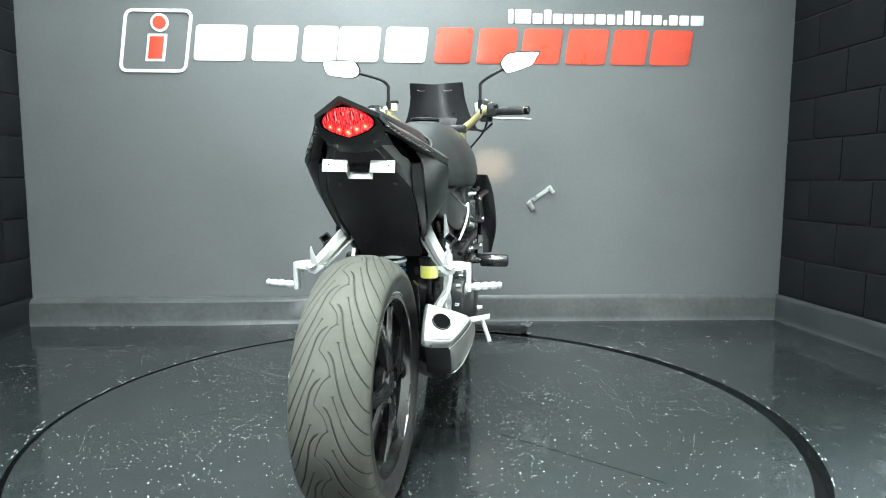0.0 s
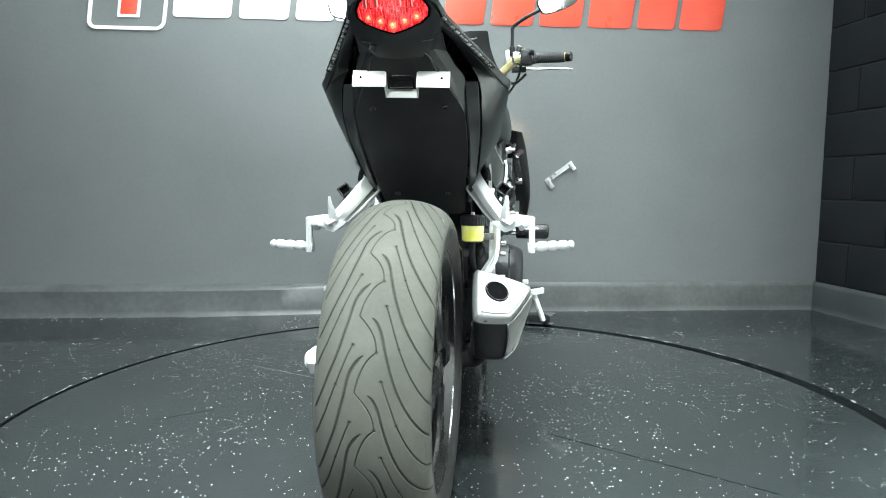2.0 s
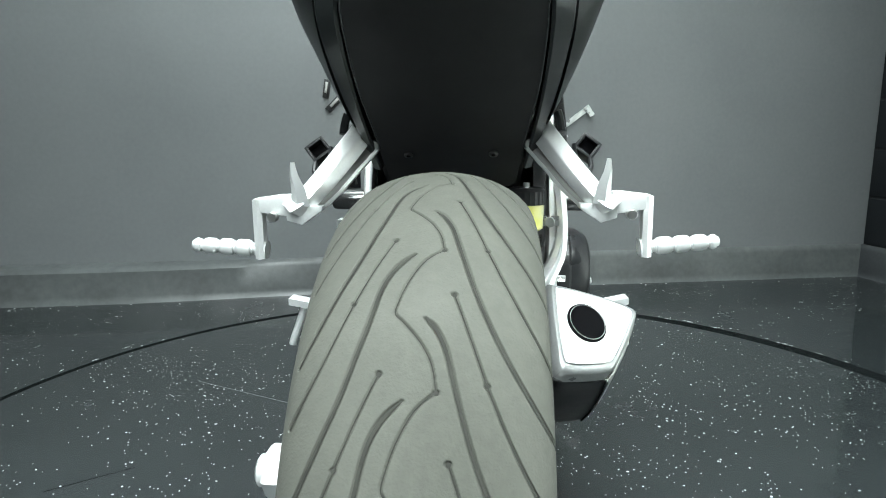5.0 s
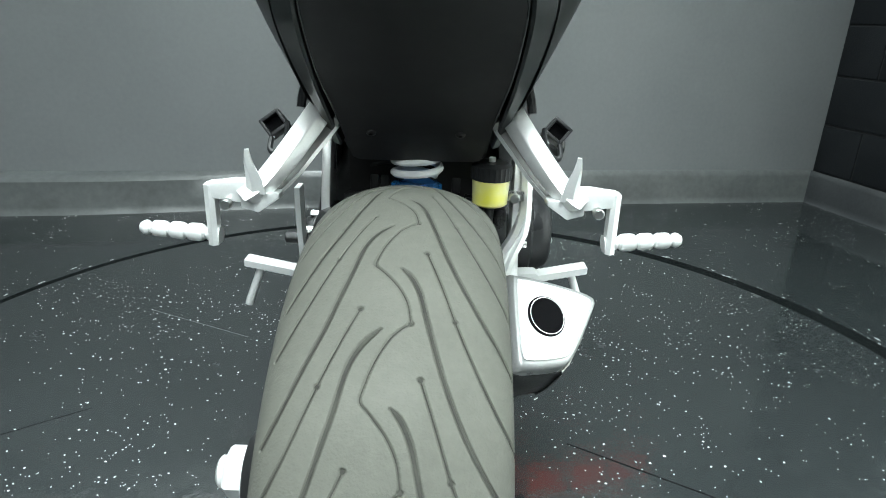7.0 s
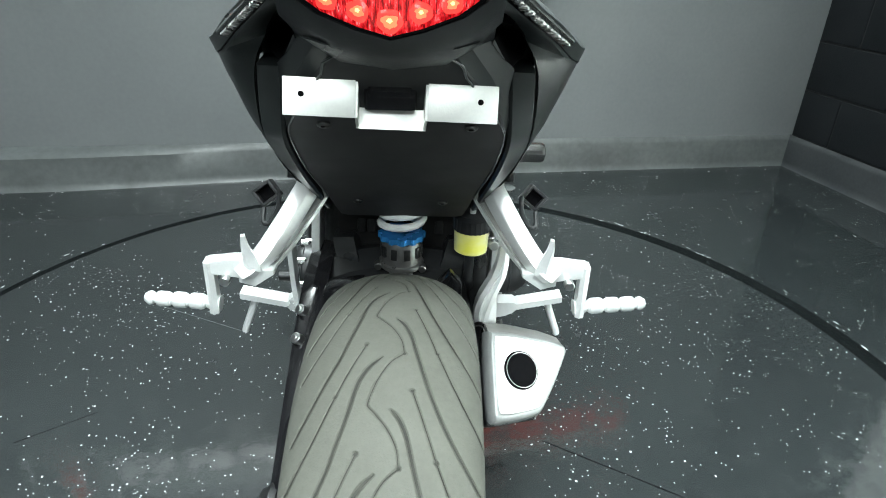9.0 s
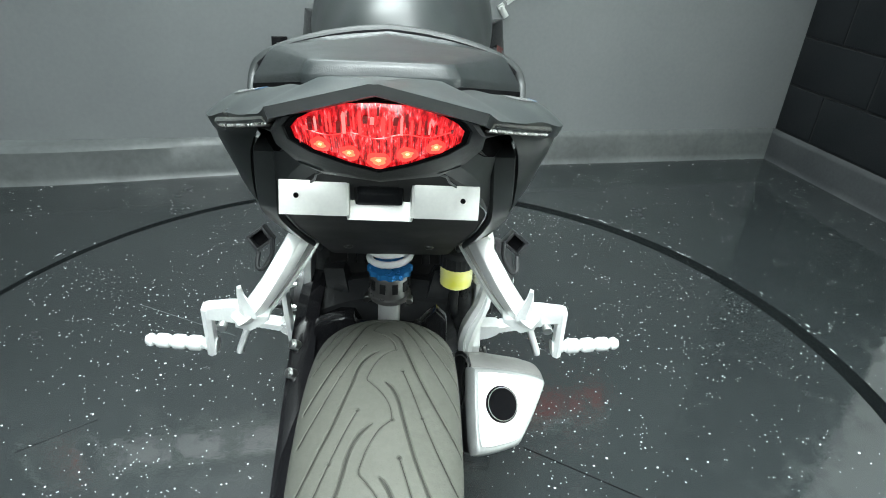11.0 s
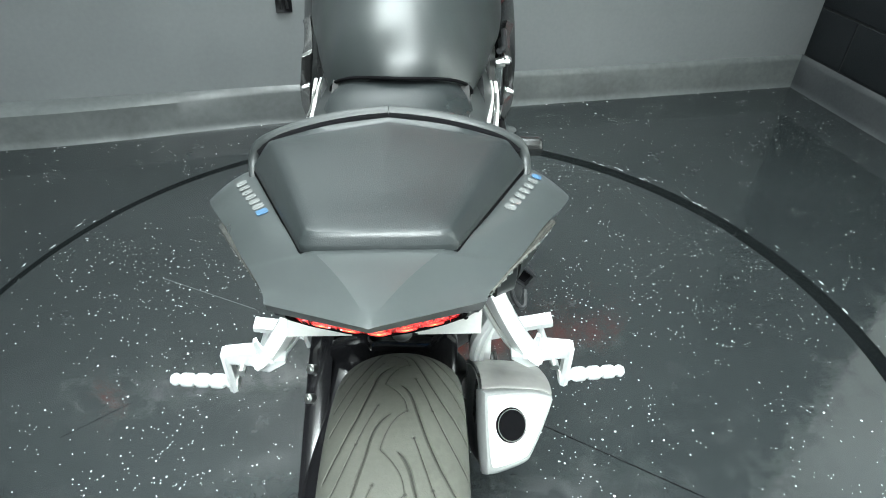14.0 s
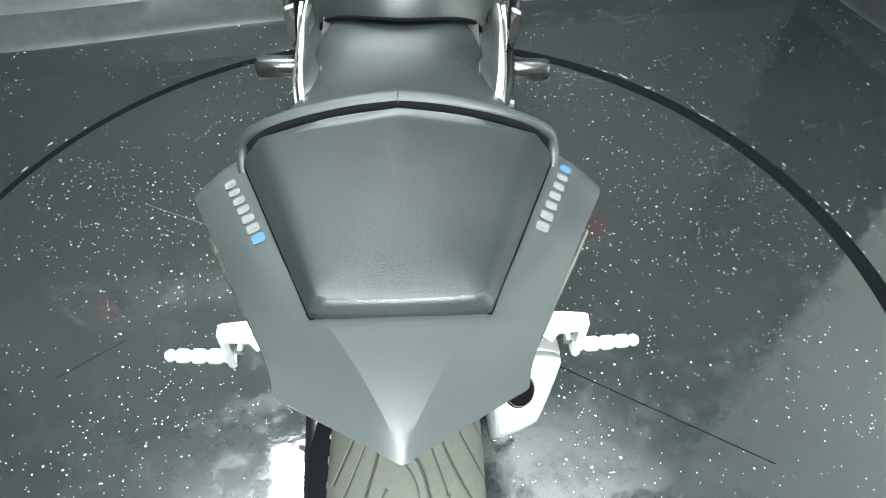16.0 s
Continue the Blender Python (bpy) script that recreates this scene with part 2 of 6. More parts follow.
M_BRACKET = shader("galvanised_steel", (0.62, 0.64, 0.63), (0.5, 0.52, 0.51), rough=0.32, metal=0.7, scale=30)


# mesh helpers
def tidy(bm, angle=38):
    bmesh.ops.recalc_face_normals(bm, faces=bm.faces[:])
    for f in bm.faces:
        f.smooth = True
    lim = radians(angle)
    for e in bm.edges:
        e.smooth = len(e.link_faces) == 2 and e.calc_face_angle(0) < lim


def part(name, bm, material, parent=None, label="", angle=38):
    tidy(bm, angle)
    me = bpy.data.meshes.new(name)
    bm.to_mesh(me)
    bm.free()
    me.materials.append(material)
    ob = new(name, me)
    if parent:
        ob.parent = parent
    if label:
        tagged(ob, label)
    return ob


def thing(name, m, label, category, group="", kind=""):
    ob = new(name)
    ob.empty_display_size = 0.1
    ob.matrix_world = m
    return tagged(ob, label, category, group, kind)


def new_bm():
    return bmesh.new()


def bevel_new(bm, faces, width, seg=2):
    if width > 0:
        edges = list({e for f in faces for e in f.edges if len(e.link_faces) == 2 and e.calc_face_angle(0) > 0.5})
        bmesh.ops.bevel(bm, geom=edges, offset=width, segments=seg, affect="EDGES", profile=0.6, clamp_overlap=True)


def box(bm, c, s, bev=0.002, m=None):
    r = bmesh.ops.create_cube(bm, size=1.0)
    vs = r["verts"]
    bmesh.ops.scale(bm, vec=s, verts=vs)
    if m is not None:
        bmesh.ops.transform(bm, matrix=m, verts=vs)
    bmesh.ops.translate(bm, vec=c, verts=vs)
    fs = list({f for v in vs for f in v.link_faces})
    bevel_new(bm, fs, bev)
    return bm


def axis_frame(p0, p1):
    d = (Vector(p1) - Vector(p0))
    q = d.to_track_quat("Z", "Y")
    return Matrix.Translation(p0) @ q.to_matrix().to_4x4(), d.length


def lathe(bm, p0, p1, profile, n=24):
    """Turns (height, radius) pairs round the axis from p0 to p1; heights are parts of its length."""
    m, length = axis_frame(p0, p1)
    rings = []
    for h, r in profile:
        rings.append([bm.verts.new(m @ Vector((r * math.cos(2 * math.pi * i / n), r * math.sin(2 * math.pi * i / n), h * length))) for i in range(n)])
    for a, b in zip(rings, rings[1:]):
        for i in range(n):
            bm.faces.new((a[i], a[(i + 1) % n], b[(i + 1) % n], b[i]))
    if profile[0][1] > 0:
        bm.faces.new(rings[0][::-1])
    if profile[-1][1] > 0:
        bm.faces.new(rings[-1])
    return bm


def rod(bm, p0, p1, r, r1=None, n=20, bev=0.15):
    r1 = r if r1 is None else r1
    length = max((Vector(p1) - Vector(p0)).length, 1e-6)
    k = min(0.4, bev * min(r, r1) / length)
    return lathe(bm, p0, p1, [(0, r * (1 - bev)), (k, r), (1 - k, r1), (1, r1 * (1 - bev))], n)


def spline(pts, sub):
    P = [Vector(p) for p in pts]
    out = []
    for i in range(len(P) - 1):
        a, b, c, d = P[max(i - 1, 0)], P[i], P[i + 1], P[min(i + 2, len(P) - 1)]
        for k in range(sub):
            t = k / sub
            out.append(0.5 * (2 * b + (c - a) * t + (2 * a - 5 * b + 4 * c - d) * t * t + (3 * b - a - 3 * c + d) * t ** 3))
    return out + [P[-1]]


def tube(bm, pts, r, n=12, sub=6, r1=None, squash=1.0):
    P = spline(pts, sub) if sub > 1 else [Vector(p) for p in pts]
    r1 = r if r1 is None else r1
    up = Vector((0, 0, 1))
    rings, last = [], None
    for i, p in enumerate(P):
        d = (P[min(i + 1, len(P) - 1)] - P[max(i - 1, 0)]).normalized()
        side = last - d * last.dot(d) if last else (d.cross(up) if abs(d.dot(up)) < 0.95 else d.cross(Vector((1, 0, 0))))
        side.normalize()
        last = side
        other = d.cross(side)
        rad = r + (r1 - r) * i / (len(P) - 1)
        rings.append([bm.verts.new(p + side * rad * math.cos(2 * math.pi * k / n) + other * rad * squash * math.sin(2 * math.pi * k / n)) for k in range(n)])
    for a, b in zip(rings, rings[1:]):
        for k in range(n):
            bm.faces.new((a[k], a[(k + 1) % n], b[(k + 1) % n], b[k]))
    bm.faces.new(rings[0][::-1])
    bm.faces.new(rings[-1])
    return bm


def prism(bm, outline, m, depth, bev=0.002):
    """A plate: the outline (x, y) of the frame m, as thick as depth along its z."""
    vs = [bm.verts.new(m @ Vector((x, y, 0))) for x, y in outline]
    f = bm.faces.new(vs)
    r = bmesh.ops.extrude_face_region(bm, geom=[f])
    nv = [g for g in r["geom"] if isinstance(g, bmesh.types.BMVert)]
    off = m.to_3x3() @ Vector((0, 0, depth))
    bmesh.ops.translate(bm, vec=off, verts=nv)
    fs = list({g for v in vs + nv for g in v.link_faces})
    bmesh.ops.recalc_face_normals(bm, faces=fs)
    bevel_new(bm, fs, bev)
    return bm


def loft(bm, rings, sub=1, cap=True, closed=True, round_sub=1):
    """Skin over rings of equally many points, with sub steps of a spline from ring to ring."""
    R = [[Vector(p) for p in r] for r in rings]
    if round_sub > 1:
        R = [spline(r[-1:] + r + r[:2], round_sub)[round_sub:-round_sub - 1] if closed else spline(r, round_sub) for r in R]
    if sub > 1:
        cols = [spline([r[i] for r in R], sub) for i in range(len(R[0]))]
        R = [[c[k] for c in cols] for k in range(len(cols[0]))]
    V = [[bm.verts.new(p) for p in r] for r in R]
    n = len(V[0])
    for a, b in zip(V, V[1:]):
        for i in range(n if closed else n - 1):
            bm.faces.new((a[i], a[(i + 1) % n], b[(i + 1) % n], b[i]))
    if cap and closed:
        bm.faces.new(V[0][::-1])
        bm.faces.new(V[-1])
    bmesh.ops.remove_doubles(bm, verts=[v for r in V for v in r], dist=1e-5)
    return bm


def both_sides(half):
    """A ring from its right half, listed from the middle above to the middle below."""
    return [Vector(p) for p in half] + [Vector((-p[0], p[1], p[2])) for p in reversed(half) if abs(p[0]) > 1e-6]


def flat_face(origin, xdir, ydir):
    x, y = Vector(xdir).normalized(), Vector(ydir)
    y = (y - x * y.dot(x)).normalized()
    m = Matrix((x, y, x.cross(y))).transposed().to_4x4()
    return Matrix.Translation(origin) @ m


def rounded(w, h, r, n=5, shear=0.0):
    """A rectangle with rounded corners about the origin, leaning by shear."""
    out = []
    for cx, cy, a0 in ((w / 2 - r, h / 2 - r, 0), (-w / 2 + r, h / 2 - r, 90), (-w / 2 + r, -h / 2 + r, 180), (w / 2 - r, -h / 2 + r, 270)):
        for k in range(n + 1):
            a = radians(a0 + 90 * k / n)
            y = cy + r * math.sin(a)
            out.append((cx + r * math.cos(a) + shear * y, y))
    return out


# ---- the room ----
WALL_Y, RIGHT_X, LEFT_X, BACK_Y, CEIL_Z, FAR_X = 3.747, 2.145, -2.238, -1.9, 3.3, 2.215
# the block wall on the right opens outward a little
SPLAY = Matrix.Translation((RIGHT_X, WALL_Y, 0)) @ Matrix.Rotation(radians(4), 4, "Z") @ Matrix.Translation((-RIGHT_X, -WALL_Y, 0))
TC, TR = (-0.026, 2.247), 1.234
HC, HR = (-0.008, 2.251), 1.266


def structure(name, bm, material, label, category):
    return tagged(part(name, bm, material, None), label, category, "", "structure")


def ring_floor():
    bm = new_bm()
    n = 160
    inner = [bm.verts.new((HC[0] + HR * math.cos(2 * math.pi * i / n), HC[1] + HR * math.sin(2 * math.pi * i / n), 0)) for i in range(n)]
    x0, x1, y0, y1 = LEFT_X - 0.2, FAR_X + 0.2, BACK_Y - 0.2, WALL_Y + 0.2
    outer = []
    for i in range(n):
        a = 2 * math.pi * i / n
        c, s = math.cos(a), math.sin(a)
        k = min((x1 - HC[0]) / c if c > 1e-9 else 1e9, (x0 - HC[0]) / c if c < -1e-9 else 1e9,
                (y1 - HC[1]) / s if s > 1e-9 else 1e9, (y0 - HC[1]) / s if s < -1e-9 else 1e9)
        outer.append(bm.verts.new((HC[0] + k * c, HC[1] + k * s, 0)))
    low = [bm.verts.new((v.co.x, v.co.y, -0.06)) for v in inner]
    for i in range(n):
        j = (i + 1) % n
        bm.faces.new((inner[i], inner[j], outer[j], outer[i]))
        bm.faces.new((inner[j], inner[i], low[i], low[j]))
    # the four far corners
    for cx, cy in ((x0, y0), (x1, y0), (x1, y1), (x0, y1)):
        near = sorted(outer, key=lambda v: (v.co.x - cx) ** 2 + (v.co.y - cy) ** 2)[:2]
        if (near[0].co - Vector((cx, cy, 0))).length > 1e-4:
            bm.faces.new((near[0], near[1], bm.verts.new((cx, cy, 0))))
    return bm


floor = structure("floor", ring_floor(), M_FLOOR, "dark glossy epoxy floor with pale flakes and scuffs", "floor")
bm = new_bm()
lathe(bm, (HC[0], HC[1], -0.10), (HC[0], HC[1], -0.06), [(0, 1.27), (1, 1.27)], 96)
structure("turntable_pit", bm, M_PIT, "dark bottom of the gap round the turntable", "floor")
bm = new_bm()
lathe(bm, (TC[0], TC[1], -0.05), (TC[0], TC[1], 0.0), [(0, TR), (0.94, TR), (1, TR - 0.003)], 192)
table = structure("turntable", bm, M_TABLE, "round dark epoxy turntable disc flush with the floor", "turntable")
for (ax, ay), (bx, by), w, mat in (((0.235, 2.045), (0.66, 1.68), 0.0020, M_PIT), ((-0.70, 2.75), (-0.43, 2.565), 0.0018, M_CURB), ((-0.86, 2.21), (-0.715, 2.285), 0.0009, M_PIT)):
    bm = new_bm()
    d = Vector((bx - ax, by - ay, 0))
    box(bm, ((ax + bx) / 2, (ay + by) / 2, 0.0), (d.length, w, 0.0012), 0, Matrix.Rotation(math.atan2(d.y, d.x), 4, "Z"))
    part("seam", bm, mat, table)

# pale chips along the rim of the turntable gap and below the back wall, and the flakes strewn in the floor paint
def flake_mesh(name, spots, parent, label):
    """Thin uneven flakes; each spot is a place, a turn and its two half sizes."""
    verts, faces = [], []
    for p, turn, a, b, skew in spots:
        u, v = Vector((math.cos(turn), math.sin(turn), 0)), Vector((-math.sin(turn), math.cos(turn), 0))
        base = len(verts)
        for cx, cy in ((-1, 0.1 * skew), (-0.4, -1), (0.6, -0.8 * skew), (1, 0.1), (0.3, 1), (-0.6, 0.7 * skew)):
            q = p + u * a * cx + v * b * cy
            verts += [(q.x, q.y, 0.0004), (q.x, q.y, -0.0004)]
        faces.append(tuple(range(base, base + 12, 2)))
        faces += [(base + 2 * j, base + 2 * j + 1, base + (2 * j + 3) % 12, base + (2 * j + 2) % 12) for j in range(6)]
    me = bpy.data.meshes.new(name)
    me.from_pydata(verts, [], faces)
    me.materials.append(M_CHIP)
    ob = new(name, me)
    ob.parent = parent
    return tagged(ob, label, kind="stuff")


rnd = random.Random(11)
spots = []
for i in range(190):
    a = rnd.uniform(0, 2 * math.pi)
    if noise.noise(Vector((3 * math.cos(a), 3 * math.sin(a), 5))) < -0.1:
        continue
    r = HR + 0.003 + 0.03 * rnd.random() ** 3
    spots.append((Vector((HC[0] + r * math.cos(a), HC[1] + r * math.sin(a), 0)), a + math.pi / 2 + rnd.uniform(-0.1, 0.1), rnd.uniform(0.002, 0.013), rnd.uniform(0.0008, 0.0022), rnd.uniform(0.5, 1.2)))
for i in range(46):
    x = rnd.uniform(LEFT_X + 0.1, RIGHT_X - 0.1)
    e = 0.072 if x < -1.0 else 0.0
    spots.append((Vector((x, WALL_Y - 0.034 - e - 0.05 * rnd.random() ** 2, 0)), rnd.uniform(0, 3), rnd.uniform(0.002, 0.006), rnd.uniform(0.0015, 0.003), rnd.uniform(0.5, 1.2)))
flake_mesh("paint_chips", spots, floor, "pale chips of worn floor paint")
on_table, on_floor = [], []
while len(on_table) < 4300 or len(on_floor) < 3200:
    p = Vector((rnd.uniform(-2.1, 2.15), rnd.uniform(0.4, WALL_Y - 0.12), 0))
    clump = 0.55 + 0.9 * noise.noise(p * 2.3) + 0.8 * noise.noise(p * 9.0 + Vector((7, 1, 0)))
    if rnd.random() > clump:
        continue
    rt, rh = math.hypot(p.x - TC[0], p.y - TC[1]), math.hypot(p.x - HC[0], p.y - HC[1])
    big = rnd.random() ** 5
    a = 0.0008 + 0.0009 * rnd.random() + 0.0018 * big
    spot = (p, rnd.uniform(0, 6.3), a, a * rnd.uniform(0.45, 0.95), rnd.uniform(0.4, 1.3))
    if rt < TR - 0.01 and len(on_table) < 4300:
        on_table.append(spot)
    elif rh > HR + 0.01 and len(on_floor) < 3200:
        on_floor.append(spot)
flake_mesh("paint_flakes", on_table, table, "small pale flakes strewn in the dark paint")
flake_mesh("paint_flakes", on_floor, floor, "small pale flakes strewn in the dark paint")

bm = new_bm()
box(bm, ((FAR_X + LEFT_X) / 2, WALL_Y + 0.1, CEIL_Z / 2), (FAR_X - LEFT_X + 0.4, 0.2, CEIL_Z), 0)
structure("wall_back", bm, M_WALL, "charcoal grey painted wall behind the motorcycle", "wall")
END_Y = 2.80
bm = new_bm()
box(bm, (RIGHT_X + 0.11, (WALL_Y + END_Y) / 2, CEIL_Z / 2), (0.2, WALL_Y - END_Y - 0.001, CEIL_Z), 0)
wall_right = structure("wall_right", bm, M_MORTAR, "black painted concrete block side wall", "wall")
wall_right.matrix_world = SPLAY
bm = new_bm()
box(bm, (FAR_X + 0.1, (END_Y + BACK_Y) / 2, CEIL_Z / 2), (0.2, END_Y - BACK_Y, CEIL_Z), 0)
structure("wall_side_plain", bm, M_WHITEWALL, "plain off-white wall beyond the block wall", "wall")
bm = new_bm()
box(bm, (LEFT_X - 0.11, (WALL_Y + BACK_Y) / 2, CEIL_Z / 2), (0.2, WALL_Y - BACK_Y - 0.001, CEIL_Z), 0)
wall_left = structure("wall_left", bm, M_MORTAR, "black painted concrete block side wall", "wall")
# wall out of view, greyed so it throws back less light
bm = new_bm()
box(bm, ((FAR_X + LEFT_X) / 2, BACK_Y - 0.1, CEIL_Z / 2), (FAR_X - LEFT_X + 0.4, 0.2, CEIL_Z), 0)
structure("wall_behind", bm, M_GREYWALL, "unseen plain grey wall closing the room", "wall")
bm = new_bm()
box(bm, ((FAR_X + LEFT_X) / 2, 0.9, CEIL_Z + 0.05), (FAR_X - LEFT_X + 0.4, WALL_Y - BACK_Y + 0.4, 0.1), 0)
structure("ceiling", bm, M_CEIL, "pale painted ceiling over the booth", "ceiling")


def curb(name, p0, p1, normal, material, label, swell=None):
    """A low rounded base strip with a sloped top, along a wall; swell: how far it bulges at a place."""
    bm = new_bm()
    prof = [(0.0, 0.0, 0), (0.030, 0.0, 1), (0.024, 0.010, 1), (0.020, 0.03, 0.97), (0.018, 0.128, 0.85), (0.013, 0.142, 0.6), (0.0, 0.154, 0)]
    a, b, n = Vector(p0), Vector(p1), Vector(normal)
    steps = 60
    rings = []
    for i in range(steps + 1):
        p = a.lerp(b, i / steps)
        w = 0.0025 * noise.noise(p * 4.0)
        e = swell(p) if swell else 0.0
        rings.append([p + n * (d + e * f + (w if d else 0)) + Vector((0, 0, z + (0.6 * w if z > 0.1 else 0))) for d, z, f in prof])
    loft(bm, rings)
    return structure(name, bm, material, label, "baseboard")


def left_swell(p):
    t = min(1.0, max(0.0, (-0.20 - p.x) / 1.1))
    return 0.072 * t * t * (3 - 2 * t)


curb("baseboard_back", (LEFT_X, WALL_Y, 0), (RIGHT_X, WALL_Y, 0), (0, -1, 0), M_CURB, "grey painted concrete base strip with chips and stains", left_swell)
curb("baseboard_right", (RIGHT_X, END_Y, 0), (RIGHT_X, WALL_Y, 0), (-1, 0, 0), M_BASE, "black painted concrete base strip").matrix_world = SPLAY
curb("baseboard_left", (LEFT_X, BACK_Y, 0), (LEFT_X, WALL_Y, 0), (1, 0, 0), M_BLOCK, "black painted concrete base strip")


# ---- the wall sign ----
SIGN_Y = WALL_Y - 0.001


def sign_piece(name, outline, x, z, material, parent, depth=0.003):
    bm = new_bm()
    prism(bm, outline, flat_face((x, 0, z), (1, 0, 0), (0, 0, 1)), depth, 0.0004)
    return part(name, bm, material, parent)


def sign_frame(name, w, h, r, t, shear, x, z, material, parent):
    """A rounded frame: the band between two outlines."""
    bm = new_bm()
    o, i = rounded(w, h, r, 6, shear), rounded(w - 2 * t, h - 2 * t, max(r - t, 0.005), 6, shear)
    rings = [[(x + a, 0, z + b) for a, b in o], [(x + a, -0.006, z + b) for a, b in o], [(x + a, -0.006, z + b) for a, b in i], [(x + a, 0, z + b) for a, b in i]]
    loft(bm, rings, cap=False)
    return part(name, bm, material, parent)


sign = thing("wall_sign", Matrix.Translation((0, SIGN_Y, 0)), "large white and red lettered sign on the grey wall", "sign")
sign_frame("emblem_frame", 0.375, 0.345, 0.045, 0.017, 0.14, -1.482, 1.597, M_SIGNW, sign)
bm = new_bm()
lathe(bm, (-1.458, 0, 1.695), (-1.458, -0.006, 1.695), [(0, 0.050), (1, 0.050)], 32)
part("emblem_disc_border", bm, M_SIGNW, sign)
bm = new_bm()
lathe(bm, (-1.458, -0.006, 1.695), (-1.458, -0.009, 1.695), [(0, 0.036), (1, 0.036)], 32)
part("emblem_disc", bm, M_SIGNR, sign)
sign_piece("emblem_bar_border", rounded(0.108, 0.150, 0.006, 3, 0.14), -1.482, 1.560, M_SIGNW, sign)
sign_piece("emblem_bar", rounded(0.078, 0.122, 0.004, 3, 0.14), -1.482, 1.560, M_SIGNR, sign, 0.005)
SIGN_BLOCKS = [(-1.276, -0.978, "w"), (-0.955, -0.695, "w"), (-0.676, -0.470, "w"), (-0.478, -0.232, "w"), (-0.215, 0.035, "w"),
               (0.070, 0.290, "r"), (0.312, 0.545, "r"), (0.565, 0.800, "r"), (0.822, 1.068, "r"), (1.085, 1.300, "r"), (1.312, 1.556, "r")]
for x0, x1, c in SIGN_BLOCKS:
    sign_piece("sign_block", rounded(x1 - x0 - 0.014, 0.196, 0.022, 4, 0.12), (x0 + x1) / 2, 1.590, M_SIGNW if c == "w" else M_SIGNR, sign)
x = 0.49
for i, w in enumerate((0.028, 0.090, 0.055, 0.040, 0.055, 0.045, 0.05, 0.055, 0.055, 0.045, 0.035, 0.045, 0.032, 0.055, 0.05, 0.022, 0.05, 0.055, 0.075)):
    h = 0.078 if i in (0, 1, 3, 11, 12) else 0.056
    sign_piece("small_sign_bar", rounded(w, h if w > 0.03 or i == 0 else 0.03, 0.006, 2, 0), x + w / 2, 1.716 + (h if w > 0.03 or i == 0 else 0.03) / 2, M_SIGNW, sign)
    x += w + 0.0105


# ---- small brackets on the wall ----
def wall_bracket(m, label, material):
    t = thing("wall_bracket", m, label, "bracket")
    bm = new_bm()
    box(bm, (0, -0.004, 0), (0.17, 0.008, 0.022), 0.002)
    part("arm", bm, material, t)
    for x in (-0.075, 0.075):
        bm = new_bm()
        box(bm, (x, -0.010, -0.022 if x < 0 else -0.012), (0.026, 0.012, 0.05), 0.003)
        rod(bm, (x, -0.014, 0.0), (x, -0.024, 0.0), 0.007, n=10)
        part("clip", bm, material, t)
    return t


wall_bracket(pose(0.685, WALL_Y, 0.742, 0, -36, 0), "bright metal bracket lying slanted on the grey wall", M_BRACKET)


def wall_clip(m, length):
    t = thing("wall_clip", m, "small dull metal clip fixed to the grey wall", "clip", "clips on the wall")
    bm = new_bm()
    box(bm, (0, -0.005, 0), (length, 0.010, 0.026), 0.002)
    part("back_plate", bm, M_ENGINE, t)
    bm = new_bm()
    box(bm, (0.004, -0.013, 0.001), (length * 0.6, 0.008, 0.011), 0.002)
    part("tongue", bm, M_MUFSIDE, t)


wall_clip(pose(-0.375, WALL_Y, 0.864, 0, -82, 0), 0.075)
wall_clip(pose(-0.345, WALL_Y, 0.806, 0, -46, 0), 0.085)


def wall_outlet(m):
    t = thing("wall_outlet", m, "black cover plate with two bright slots on the wall", "outlet")
    bm = new_bm()
    box(bm, (0, -0.006, 0), (0.062, 0.012, 0.112), 0.003)
    part("cover", bm, M_GLOSS, t)
    for x in (-0.013, 0.013):
        bm = new_bm()
        rod(bm, (x, -0.014, -0.040), (x * 0.6, -0.014, 0.035), 0.0045, n=8)
        part("slot_rib", bm, M_ENGINE, t)
    return t


wall_outlet(pose(-0.275, WALL_Y, 0.51))


# ---- the motorcycle; its own axes: x to its right, y ahead, z up, origin under the rear axle ----
bike = thing("motorcycle", pose(-0.1685, 1.607, 0, 0, 0, -11), "matt black naked sport motorcycle parked upright on the turntable", "motorcycle")
AXLE_Z, TYRE_R = 0.320, 0.320
# the rear frame leans a little to the left of the wheel and is turned a little to the right
LEAN = Matrix.Translation((0.0155, 0.1, 0)) @ Matrix.Rotation(radians(1.2), 4, "Z") @ Matrix.Rotation(radians(-0.7), 4, "Y") @ Matrix.Translation((0, -0.1, 0))
WX = 0.008


# tread cuts of one pitch: points (across, along) in mm, half width at start and end
PITCH = 2 * math.pi * TYRE_R / 18
TREAD_X, TREAD_U = 0.006, 0.0593
